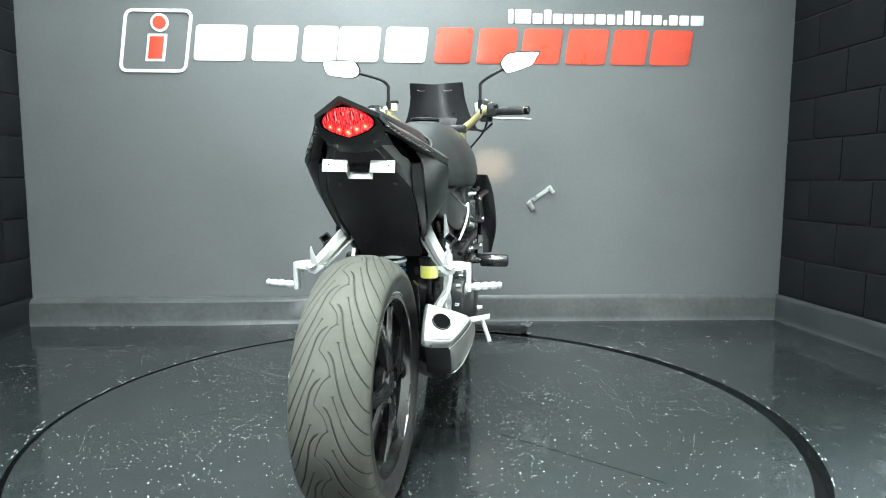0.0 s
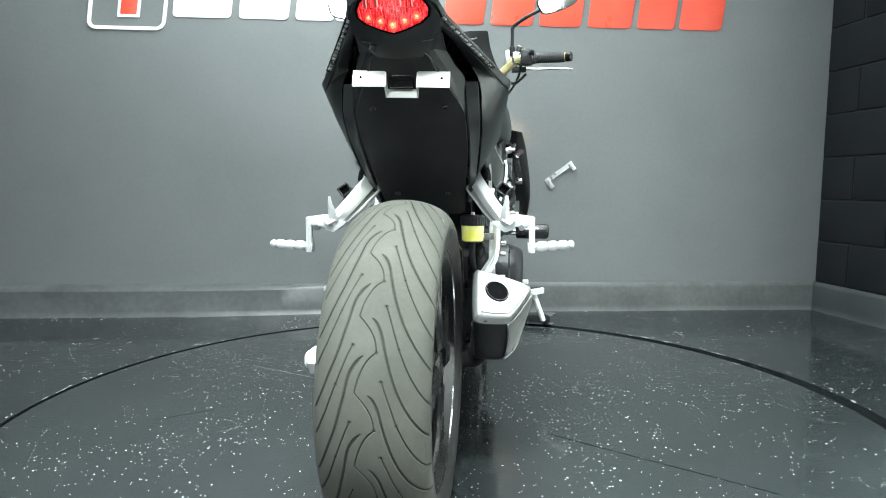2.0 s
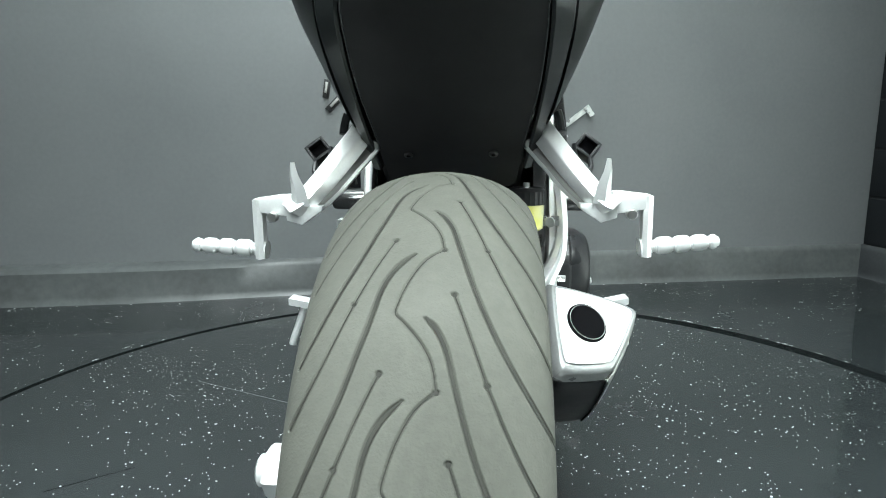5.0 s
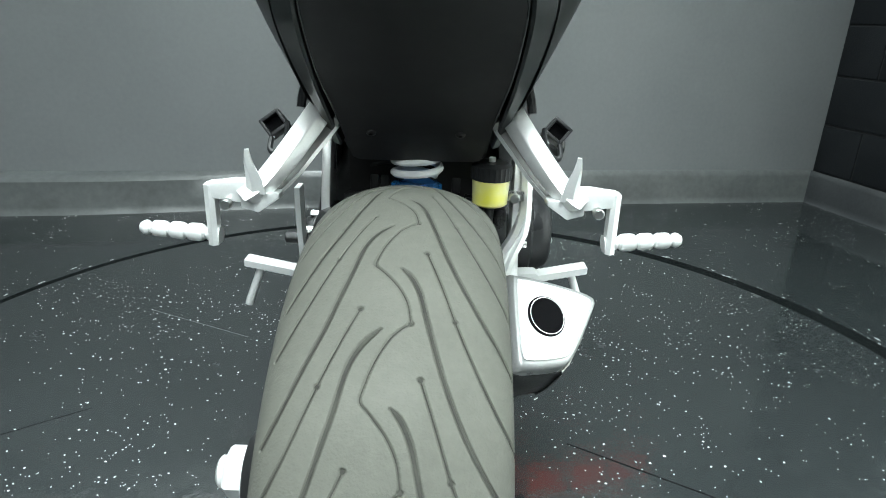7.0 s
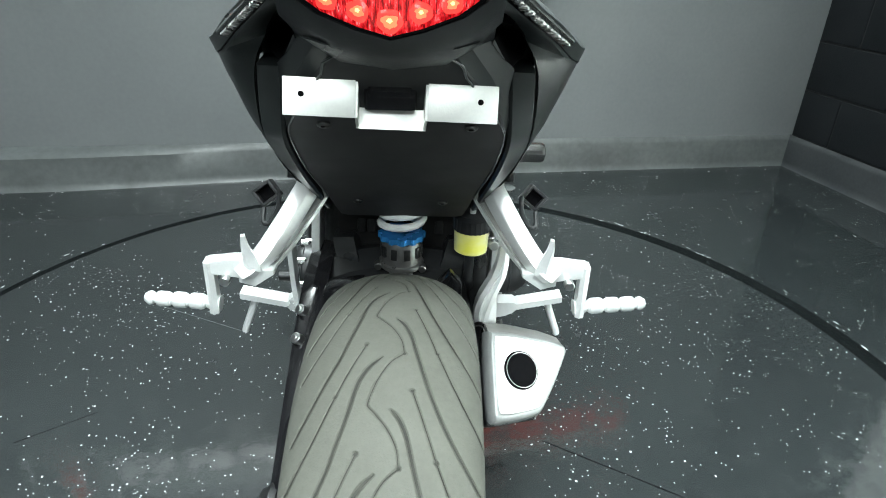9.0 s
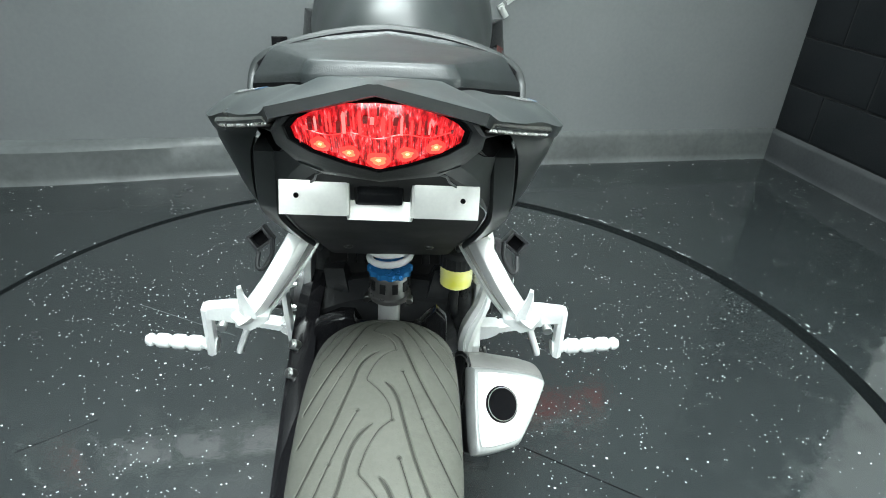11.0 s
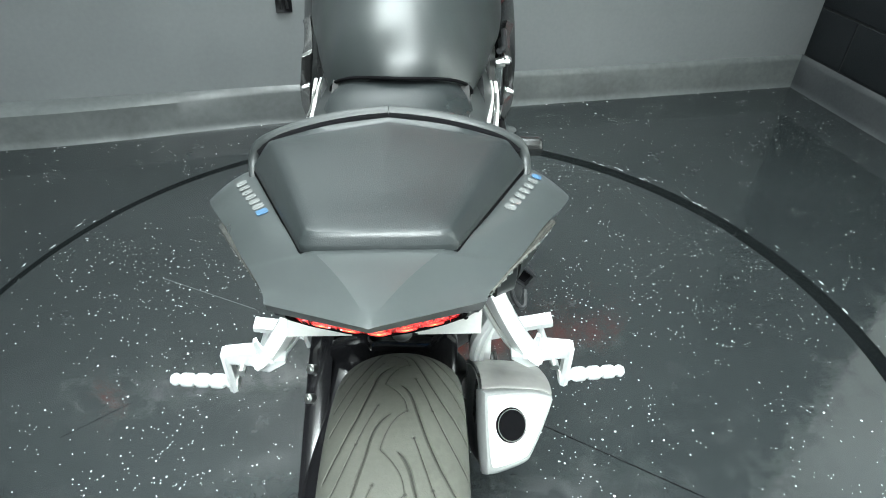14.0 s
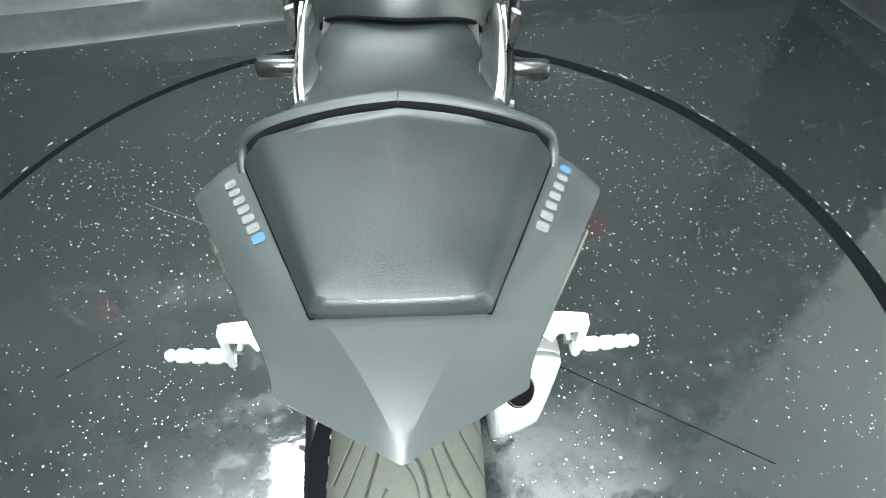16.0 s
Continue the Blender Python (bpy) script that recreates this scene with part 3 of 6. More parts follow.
CUTS = [
    ([(8, 0), (-4, 10), (-14, 27), (-20, 44), (-21, 52), (-15, 58), (-3, 71), (5, 85), (8, 100)], 0.38, 0.38),
    ([(-12, 5), (-23, 15), (-32, 31), (-38, 57), (-44, 78), (-52, 104), (-62, 127), (-74, 154), (-86, 178)], 1.35, 0.8),
    ([(-28, -10), (-40, 16), (-51, 42)], 0.42, 0.42),
    ([(-51, 42), (-65, 76), (-74, 95), (-86, 118)], 0.45, 0.9),
    ([(-1, 55), (6, 62), (13, 75), (18, 92), (24, 112), (33, 138), (46, 166), (62, 192), (84, 222)], 1.35, 0.8),
    ([(17, 37), (28, 65), (39, 94)], 0.48, 0.48),
    ([(39, 94), (52, 122), (68, 150), (86, 176)], 0.5, 0.9),
]
DOTS = [(8, 0), (-28, -10), (-51, 42), (17, 37), (39, 94)]


def cut_lines():
    """Each cut as (points in metres, half widths)."""
    for pts, w0, w1 in CUTS:
        S = spline([Vector((a, b, 0)) for a, b in pts], 4)
        n = len(S) - 1
        # broad cuts taper to a point at their inner end
        yield ([(p.x * 0.001, p.y * 0.001 * PITCH / 0.100) for p in S],
               [0.001 * (w0 + (w1 - w0) * i / n) * (min(1.0, 0.35 + i / 5) if w0 > 1.2 else 1.0) for i in range(n + 1)])


def tread_depth(x, u):
    """How deep the tread is cut at x across and u along, by the distance from its curved cuts."""
    um = np.mod(u - TREAD_U, PITCH)
    x = x - TREAD_X
    depth = np.zeros_like(x)
    for pts, hws in cut_lines():
        for i in range(len(pts) - 1):
            (ax, au), (bx, bu), hw = pts[i], pts[i + 1], hws[i]
            for shift in range(-3, 2):
                a1, b1 = au + shift * PITCH, bu + shift * PITCH
                if max(a1, b1) < -0.01 or min(a1, b1) > PITCH + 0.01:
                    continue
                sel = np.nonzero((x > min(ax, bx) - 0.006) & (x < max(ax, bx) + 0.006) & (um > min(a1, b1) - 0.006) & (um < max(a1, b1) + 0.006))
                if not len(sel[0]):
                    continue
                px, pu = x[sel], um[sel]
                dx, du = bx - ax, b1 - a1
                t = np.clip(((px - ax) * dx + (pu - a1) * du) / (dx * dx + du * du + 1e-12), 0, 1)
                dist = np.hypot(px - ax - t * dx, pu - a1 - t * du)
                edge = 0.0013 if hw > 0.0008 else 0.0007
                tt = np.clip((hw + edge - dist) / edge, 0, 1)
                depth[sel] = np.maximum(depth[sel], 0.0026 * tt * tt * (3 - 2 * tt))
    for a, b in DOTS:
        for shift in (-1, 0, 1):
            dist = np.hypot(x - a * 0.001, um - b * 0.001 * PITCH / 0.100 - shift * PITCH)
            tt = np.clip((0.0026 - dist) / 0.0010, 0, 1)
            np.maximum(depth, 0.0026 * tt * tt * (3 - 2 * tt), out=depth)
    return depth


def groove_lining(radius, half, crown, parent, place):
    """Clean rubber at the bottom of the cuts, darkened to paint their shade, all round the tyre."""
    verts, faces = [], []

    def on(x, u, drop=0.0010):
        x, u = x + TREAD_X, u + TREAD_U
        x = max(-half * 0.999, min(half * 0.999, x))
        r = radius - crown * (1 - math.sqrt(max(0.0, 1 - (x / half) ** 2))) - drop
        a = u / radius
        return (x, -r * math.sin(a), r * math.cos(a))

    for k in range(18):
        for pts, hws in cut_lines():
            base = len(verts)
            for i, (x, u) in enumerate(pts):
                x0, u0 = pts[max(i - 1, 0)]
                x1, u1 = pts[min(i + 1, len(pts) - 1)]
                length = math.hypot(x1 - x0, u1 - u0)
                nx, nu = -(u1 - u0) / length, (x1 - x0) / length
                w = hws[i]
                verts += [on(x - nx * w, u - nu * w + k * PITCH), on(x + nx * w, u + nu * w + k * PITCH)]
                if i:
                    b = base + 2 * i
                    faces.append((b - 2, b - 1, b + 1, b))
        for a, b in DOTS:
            base = len(verts)
            verts += [on(a * 0.001 + 0.0016 * math.cos(c), b * 0.001 * PITCH / 0.100 + k * PITCH + 0.0016 * math.sin(c)) for c in np.linspace(0, 2 * math.pi, 11)[:-1]]
            faces.append(tuple(range(base, base + 10)))
    me = bpy.data.meshes.new("groove_lining")
    me.from_pydata(verts, [], faces)
    me.materials.append(M_GROOVE)
    ob = new("groove_lining", me)
    ob.parent = parent
    ob.location = place
    return tagged(ob, "clean rubber in the tread cuts, darkened for their shade", kind="stuff")


def tyre_mesh(name, radius, half, crown, bead_r, fine, material, parent, label, tread=True):
    a = [math.radians(v) for v in np.linspace(-90, 90, 321 if fine else 25)]
    xs = [half * math.sin(v) for v in a]
    rs = [radius - crown * (1 - math.cos(v)) for v in a]
    side = [(half * 1.0 - 0.001, radius - crown - 0.012), (half * 0.97, radius - crown - 0.026), (half * 0.88, bead_r + 0.012), (half * 0.80, bead_r)]
    xs = [-s[0] for s in reversed(side)] + xs + [s[0] for s in side]
    rs = [s[1] for s in reversed(side)] + rs + [s[1] for s in side]
    if fine:
        th = np.concatenate([np.linspace(radians(-55), radians(150), 1800), np.linspace(radians(150), radians(305), 60)[1:-1]])
    else:
        th = np.linspace(0, 2 * math.pi, 97)[:-1]
    X, T = np.meshgrid(np.array(xs), th)
    Rr = np.tile(np.array(rs), (len(th), 1))
    if tread:
        D = tread_depth(X.ravel(), (T * radius).ravel()).reshape(X.shape)
        D[:, :4] = 0
        D[:, -4:] = 0
        Rr = Rr - D
    co = np.stack([X, -Rr * np.sin(T), Rr * np.cos(T)], -1).reshape(-1, 3)
    rows, cols = X.shape
    i, j = np.meshgrid(np.arange(rows), np.arange(cols - 1), indexing="ij")
    i2 = (i + 1) % rows
    quads = np.stack([i * cols + j, i * cols + j + 1, i2 * cols + j + 1, i2 * cols + j], -1).reshape(-1, 4)
    me = bpy.data.meshes.new(name)
    me.from_pydata(co.tolist(), [], quads.tolist())
    me.materials.append(material)
    me.materials.append(M_SIDE)
    mats = np.zeros((rows, cols - 1), dtype=np.int32)
    edge = 4 if fine else 6
    mats[:, :edge] = 1
    mats[:, -edge:] = 1
    me.polygons.foreach_set("material_index", mats.ravel())
    me.polygons.foreach_set("use_smooth", np.ones(len(quads), dtype=bool))
    me.update()
    ob = new(name, me)
    ob.parent = parent
    return tagged(ob, label)


# rear wheel
rear = part("rear_wheel", rod(new_bm(), (WX - 0.10, 0, AXLE_Z), (WX + 0.055, 0, AXLE_Z), 0.042, n=28), M_GLOSS, bike, "gloss black single-sided wheel with a wide dusty tyre")
tyre = tyre_mesh("tyre", TYRE_R, 0.090, 0.052, 0.220, True, M_TREAD, rear, "dusty grey tyre with curved tread cuts")
tyre.location = (WX, 0, AXLE_Z)
groove_lining(TYRE_R, 0.090, 0.052, rear, (WX, 0, AXLE_Z))


def wheel_rim(parent, x, y, z, half, spokes, bead):
    bm = new_bm()
    prof = [(-half, bead + 0.008), (-half + 0.006, bead + 0.008), (-half + 0.012, bead - 0.006), (-half + 0.03, bead - 0.022), (0, bead - 0.03), (half - 0.03, bead - 0.022),
            (half - 0.012, bead - 0.006), (half - 0.006, bead + 0.008), (half, bead + 0.008), (half, bead - 0.010), (half - 0.02, bead - 0.034), (-half + 0.02, bead - 0.034), (-half, bead - 0.010)]
    n = 72
    rings = [[(x + h, y + r * math.sin(2 * math.pi * i / n), z + r * math.cos(2 * math.pi * i / n)) for h, r in prof] for i in range(n)]
    V = [[bm.verts.new(p) for p in r] for r in rings]
    k = len(prof)
    for i in range(n):
        for j in range(k):
            bm.faces.new((V[i][j], V[i][(j + 1) % k], V[(i + 1) % n][(j + 1) % k], V[(i + 1) % n][j]))
    part("rim", bm, M_WHEEL, parent)
    bm = new_bm()
    V = [[bm.verts.new((x + half + h, y + r * math.sin(2 * math.pi * i / n), z + r * math.cos(2 * math.pi * i / n))) for h, r in ((-0.001, bead + 0.0085), (0.0015, bead + 0.0085), (0.0015, bead + 0.005), (-0.001, bead + 0.005))] for i in range(n)]
    for i in range(n):
        for j in range(4):
            bm.faces.new((V[i][j], V[i][(j + 1) % 4], V[(i + 1) % n][(j + 1) % 4], V[(i + 1) % n][j]))
    part("rim_edge", bm, M_CHROME, parent, "thin bright machined edge line")
    for s in range(spokes):
        a0 = 2 * math.pi * s / spokes - 0.18
        for side in (-1, 1):
            bm = new_bm()
            rings = []
            for f in (0.0, 0.25, 0.5, 0.75, 1.0):
                r = 0.045 + (bead - 0.075) * f
                ang = a0 + side * (0.05 + 0.26 * f ** 1.5)
                w = 0.024 - 0.006 * math.sin(math.pi * f)
                h = 0.012
                c = Vector((x + 0.80 * half + 0.004 - 0.008 * f, y + r * math.sin(ang), z + r * math.cos(ang)))
                tang = Vector((0, math.cos(ang), -math.sin(ang)))
                ax = Vector((1, 0, 0))
                rings.append([c + tang * w + ax * h * 0.4, c + tang * w * 0.5 + ax * h, c - tang * w * 0.5 + ax * h, c - tang * w + ax * h * 0.4, c - tang * w * 0.8 - ax * h, c + tang * w * 0.8 - ax * h])
            loft(bm, rings, sub=3)
            part("spoke", bm, M_WHEEL, parent)


wheel_rim(rear, WX, 0, AXLE_Z, 0.076, 4, 0.222)
bm = new_bm()
lathe(bm, (WX + 0.040, 0, AXLE_Z), (WX + 0.072, 0, AXLE_Z), [(0, 0.062), (0.7, 0.060), (0.85, 0.052), (0.88, 0.034), (1, 0.030)], 32)
part("hub_cap", bm, M_WHEEL, rear)
for i in range(4):
    a = math.pi / 2 * i + 0.4
    bm = new_bm()
    rod(bm, (WX + 0.058, 0.043 * math.sin(a), AXLE_Z + 0.043 * math.cos(a)), (WX + 0.073, 0.043 * math.sin(a), AXLE_Z + 0.043 * math.cos(a)), 0.008, n=6)
    part("wheel_nut", bm, M_DARKBOLT, rear)

# swingarm with its axle nut on the left
bm = new_bm()
loft(bm, [[(-0.085 + dx, y, z + dz) for dx, dz in ((0.03 * w, h), (-0.045 * w, h * 0.85), (-0.062 * w, 0), (-0.045 * w, -h * 0.85), (0.03 * w, -h), (0.045 * w, 0))]
          for y, z, h, w in ((0.47, 0.40, 0.075, 1.0), (0.38, 0.40, 0.080, 1.0), (0.24, 0.385, 0.070, 0.95), (0.10, 0.352, 0.058, 0.95), (0.0, 0.325, 0.062, 1.0), (-0.055, 0.318, 0.050, 0.9), (-0.085, 0.316, 0.022, 0.7))],
     sub=4, round_sub=3)
swing = part("swingarm", bm, M_GLOSS, bike, "black rounded single-sided swingarm")
bm = new_bm()
loft(bm, [[(x, y + dy, z + dz) for dy, dz in ((0.05, 0.035), (0.0, 0.05), (-0.035, 0.03), (-0.04, -0.02), (0.02, -0.05), (0.05, -0.03))]
          for x, y, z in ((-0.115, 0.375, 0.452), (-0.06, 0.395, 0.462), (0, 0.405, 0.462), (0.06, 0.40, 0.462), (0.10, 0.40, 0.455))], sub=3)
part("cross_beam", bm, M_PLASTIC, swing)
bm = new_bm()
lathe(bm, (-0.128, 0, AXLE_Z + 0.006), (-0.150, 0, AXLE_Z + 0.006), [(0, 0.055), (0.4, 0.055), (0.7, 0.048), (1, 0.044)], 36)
part("axle_carrier", bm, M_ENGINE, swing)
bm = new_bm()
lathe(bm, (-0.150, 0, AXLE_Z + 0.006), (-0.176, 0, AXLE_Z + 0.006), [(0, 0.031), (0.15, 0.034), (0.25, 0.028), (0.85, 0.028), (1, 0.025)], 6)
lathe(bm, (-0.176, 0, AXLE_Z + 0.006), (-0.186, 0, AXLE_Z + 0.006), [(0, 0.017), (0.7, 0.017), (1, 0.013)], 20)
part("axle_nut", bm, M_SILVER, swing, "large bright axle nut")
# chain guard along the left of the tyre
bm = new_bm()
loft(bm, [[(-0.108, y, z - 0.004), (-0.128, y - 0.002, z + 0.002), (-0.146, y - 0.004, z - 0.006), (-0.150, y - 0.008, z - 0.045), (-0.143, y - 0.010, z - 0.047), (-0.138, y - 0.004, z - 0.014), (-0.108, y, z - 0.010)]
          for y, z in ((0.43, 0.508), (0.37, 0.510), (0.31, 0.498), (0.255, 0.475), (0.215, 0.453), (0.14, 0.410), (0.07, 0.368), (0.02, 0.335))], sub=3)
guard = part("chain_guard", bm, M_GLOSS, bike, "black plastic chain guard with two bright screws")
for y, z in ((0.258, 0.472), (0.217, 0.450)):
    bm = new_bm()
    rod(bm, (-0.133, y, z), (-0.141, y - 0.010, z + 0.012), 0.0080, n=14)
    rod(bm, (-0.141, y - 0.010, z + 0.012), (-0.1425, y - 0.012, z + 0.014), 0.0045, n=8)
    part("screw", bm, M_BOLT, guard)
# chain: links seen above the swingarm
bm = new_bm()
for i in range(26):
    f = i / 25
    y, z = 0.05 + 0.42 * f, 0.395 + 0.09 * f
    box(bm, (-0.098, y, z), (0.016 if i % 2 else 0.020, 0.0125, 0.013), 0.003)
part("chain", bm, M_BOLT, bike)

# upright horns of the swingarm
for s in (-1, 1):
    bm = new_bm()
    loft(bm, [[(s * x, y - 0.02, z), (s * (x + 0.035), y - 0.015, z - 0.004), (s * (x + 0.035), y + 0.03, z - 0.01), (s * x, y + 0.03, z)] for x, y, z in ((0.052, 0.40, 0.445), (0.060, 0.39, 0.480), (0.070, 0.395, 0.510), (0.078, 0.42, 0.530))], sub=2)
    part("swingarm_horn", bm, M_PLASTIC, swing)

# flat yoke in front of the tyre, cut out for the shock
bm = new_bm()
prism(bm, [(-0.118, 0.400), (-0.110, 0.500), (-0.102, 0.508), (-0.078, 0.516), (-0.049, 0.522), (-0.048, 0.508), (-0.044, 0.501), (0.040, 0.501), (0.052, 0.507), (0.062, 0.522), (0.078, 0.540), (0.096, 0.520), (0.100, 0.400)], flat_face((0, 0.335, 0), (1, 0, 0), (0, -0.12, 1)), -0.022, 0.004)
yoke = part("yoke_plate", bm, M_GLOSS, swing)
for x, z in ((-0.034, 0.505), (0.036, 0.503)):
    bm = new_bm()
    rod(bm, (x, 0.36, z), (x, 0.345, z), 0.006, n=10)
    part("yoke_bolt", bm, M_BOLT, yoke)

# rear shock absorber
bm = new_bm()
rod(bm, (0.002, 0.368, 0.440), (0.002, 0.368, 0.512), 0.019, n=20)
shock = part("shock_absorber", bm, M_SILVER, bike, "shock absorber with a blue adjuster ring and white spring")
bm = new_bm()
lathe(bm, (0.002, 0.368, 0.497), (0.002, 0.368, 0.548), [(0, 0.030), (0.10, 0.036), (0.22, 0.036), (0.25, 0.032), (0.9, 0.032), (1, 0.030)], 26)
part("collar", bm, M_COLLAR, shock)
for i in range(10):
    a = 2 * math.pi * i / 10
    bm = new_bm()
    box(bm, (0.002 + 0.0325 * math.cos(a), 0.368 + 0.0325 * math.sin(a), 0.531), (0.004, 0.010, 0.018), 0.001, Matrix.Rotation(a, 4, "Z"))
    part("collar_notch", bm, M_ENGINE, shock)
bm = new_bm()
n = 12
ringp = []
for i in range(n * 4):
    r = 0.0375 if (i % 4) < 2 else 0.0335
    a = 2 * math.pi * i / (n * 4)
    ringp.append((0.002 + r * math.cos(a), 0.368 + r * math.sin(a)))
loft(bm, [[(x, y, z) for x, y in ringp] for z in (0.5495, 0.5505, 0.5575, 0.5585)])
part("adjuster_ring", bm, M_BLUE, shock, "blue anodised notched ring")
bm = new_bm()
tube(bm, [(0.002 + 0.034 * math.cos(a), 0.368 + 0.034 * math.sin(a), 0.5655 + 0.018 * a / (2 * math.pi)) for a in np.linspace(0.6, 4.2 * 2 * math.pi, 70)], 0.0058, n=8, sub=1)
part("coil_spring", bm, M_SPRING, shock, "white painted coil spring")

# brake fluid reservoir
bm = new_bm()
lathe(bm, (0.112, 0.362, 0.532), (0.112, 0.362, 0.574), [(0, 0.022), (0.08, 0.0265), (1, 0.028)], 26)
res = part("fluid_reservoir", bm, M_FLUID, bike, "translucent yellow brake fluid reservoir with black cap")
bm = new_bm()
pts = []
for i in range(48):
    a = 2 * math.pi * i / 48
    r = 0.0305 if i % 2 else 0.0290
    pts.append((0.112 + r * math.cos(a), 0.362 + r * math.sin(a)))
loft(bm, [[(x, y, z) for x, y in pts] for z in (0.572, 0.576, 0.592)] + [[(0.112 + (x - 0.112) * 0.8, 0.362 + (y - 0.362) * 0.8, 0.597) for x, y in pts]])
part("cap", bm, M_PLASTIC, res)
bm = new_bm()
rod(bm, (0.112, 0.362, 0.596), (0.112, 0.362, 0.604), 0.005, n=10)
part("cap_knob", bm, M_SPRING, res)
bm = new_bm()
box(bm, (0.146, 0.369, 0.545), (0.036, 0.006, 0.016), 0.002)
rod(bm, (0.148, 0.366, 0.545), (0.148, 0.352, 0.545), 0.008, n=12)
part("mount", bm, M_BOLT, res)
bm = new_bm()
tube(bm, [(0.112, 0.362, 0.534), (0.112, 0.37, 0.48), (0.12, 0.40, 0.44), (0.13, 0.42, 0.40)], 0.008, n=10)
part("hose", bm, M_PLASTIC, res)
bm = new_bm()
lathe(bm, (0.128, 0.392, 0.518), (0.135, 0.40, 0.395), [(0, 0.012), (0.2, 0.016), (0.7, 0.016), (0.8, 0.012), (1, 0.010)], 16)
part("brake_cylinder", bm, M_ENGINE, bike)

# ---- muffler, low on the right ----
MN = Vector((-0.369, 0.613, -0.698)).normalized()          # inward along its axis
m_face = flat_face((0.179, 0.173, 0.442), (0.124, 0.029, -0.040), (-0.006, 0.092, 0.084))
MUF = [(-0.049, 0.046), (-0.043, 0.052), (-0.010, 0.055), (0.050, 0.054), (0.077, 0.050), (0.083, 0.044), (0.081, 0.034), (0.062, -0.010), (0.043, -0.046), (0.032, -0.058), (0.000, -0.069), (-0.028, -0.075), (-0.039, -0.068), (-0.046, -0.010)]


def muf_ring(d, k, shift=(0, 0, 0), up=0.0):
    """The outline d behind the face, scaled by k, its upper edge raised by up."""
    base = m_face.translation + MN * d + Vector(shift)
    ux, uy = m_face.col[0].to_3d(), m_face.col[1].to_3d()
    return [base + ux * x * k + uy * (y * k + (up if y > 0.03 else 0.0)) for x, y in MUF]


bm = new_bm()
loft(bm, [muf_ring(d, k) for d, k in ((0.0030, 0.88), (0.0034, 0.915), (0.0060, 0.955), (0.0105, 0.985), (0.016, 1.0), (0.026, 1.01), (0.028, 0.985))], round_sub=3)
muffler = part("muffler", bm, M_MUFRIM, bike, "short satin metal muffler with a round outlet")
bm = new_bm()
loft(bm, [muf_ring(d, k) for d, k in ((0.0045, 0.815), (0.0006, 0.835), (0.0, 0.825))], round_sub=3)
part("face_plate", bm, M_MUFFLER, muffler, "bright satin face plate")
BODY = ((0.028, 1.020, (0.005, 0, 0.0), 0.001), (0.032, 1.035, (0.008, 0.002, 0.0), 0.003), (0.06, 1.05, (0.018, 0.008, 0.0), 0.016), (0.10, 1.06, (0.030, 0.016, -0.004), 0.027), (0.140, 1.05, (0.040, 0.024, -0.008), 0.032), (0.164, 1.025, (0.045, 0.031, -0.011), 0.030))
bm = new_bm()
loft(bm, [muf_ring(d, k - 0.025, sh, up) for d, k, sh, up in BODY] + [muf_ring(0.176, 0.90, (0.047, 0.038, -0.014), 0.02)], sub=2, round_sub=3)
part("shell", bm, M_PLASTIC, muffler, "black underside of the shell")
# satin wrap over the top and the outer side of the shell
bm = new_bm()
loft(bm, [muf_ring(d, k, sh, up)[0:10] + muf_ring(d, k - 0.025, sh, up)[0:10][::-1] for d, k, sh, up in BODY], sub=2)
part("shell_wrap", bm, M_MUFSIDE, muffler, "satin grey metal wrap")
bm = new_bm()
tube(bm, [muf_ring(d, k + 0.005, sh, up)[9] for d, k, sh, up in BODY] + [muf_ring(0.164, 1.03, (0.045, 0.031, -0.011), 0.030)[k] for k in (8, 7, 6)], 0.0018, n=6)
part("wrap_edge", bm, M_CHROME, muffler)
hole = m_face.translation - MN * 0.0005 + m_face.col[0].to_3d() * 0.0
bm = new_bm()
lathe(bm, hole - MN * 0.0015, hole - MN * 0.0002, [(0, 0.0), (0, 0.0268), (1, 0.0272)], 36)
part("outlet_edge", bm, M_PIT, muffler)
bm = new_bm()
lathe(bm, hole - MN * 0.003, hole + MN * 0.02, [(0.15, 0.0252), (0, 0.0249), (0, 0.0238), (0.4, 0.0225), (0.4, 0.0)], 36)
part("outlet_ring", bm, M_CHROME, muffler)
# flat black disc paints the shade inside the outlet
bm = new_bm()
lathe(bm, hole - MN * 0.0026, hole - MN * 0.0020, [(0, 0.0), (0, 0.0238), (1, 0.0238)], 36)
part("outlet_shade", bm, M_PIT, muffler)
bm = new_bm()
tube(bm, [(0.14, 0.34, 0.33), (0.13, 0.42, 0.25), (0.10, 0.52, 0.20), (0.05, 0.62, 0.18)], 0.028, n=16)
part("exhaust_pipe", bm, M_ENGINE, muffler)
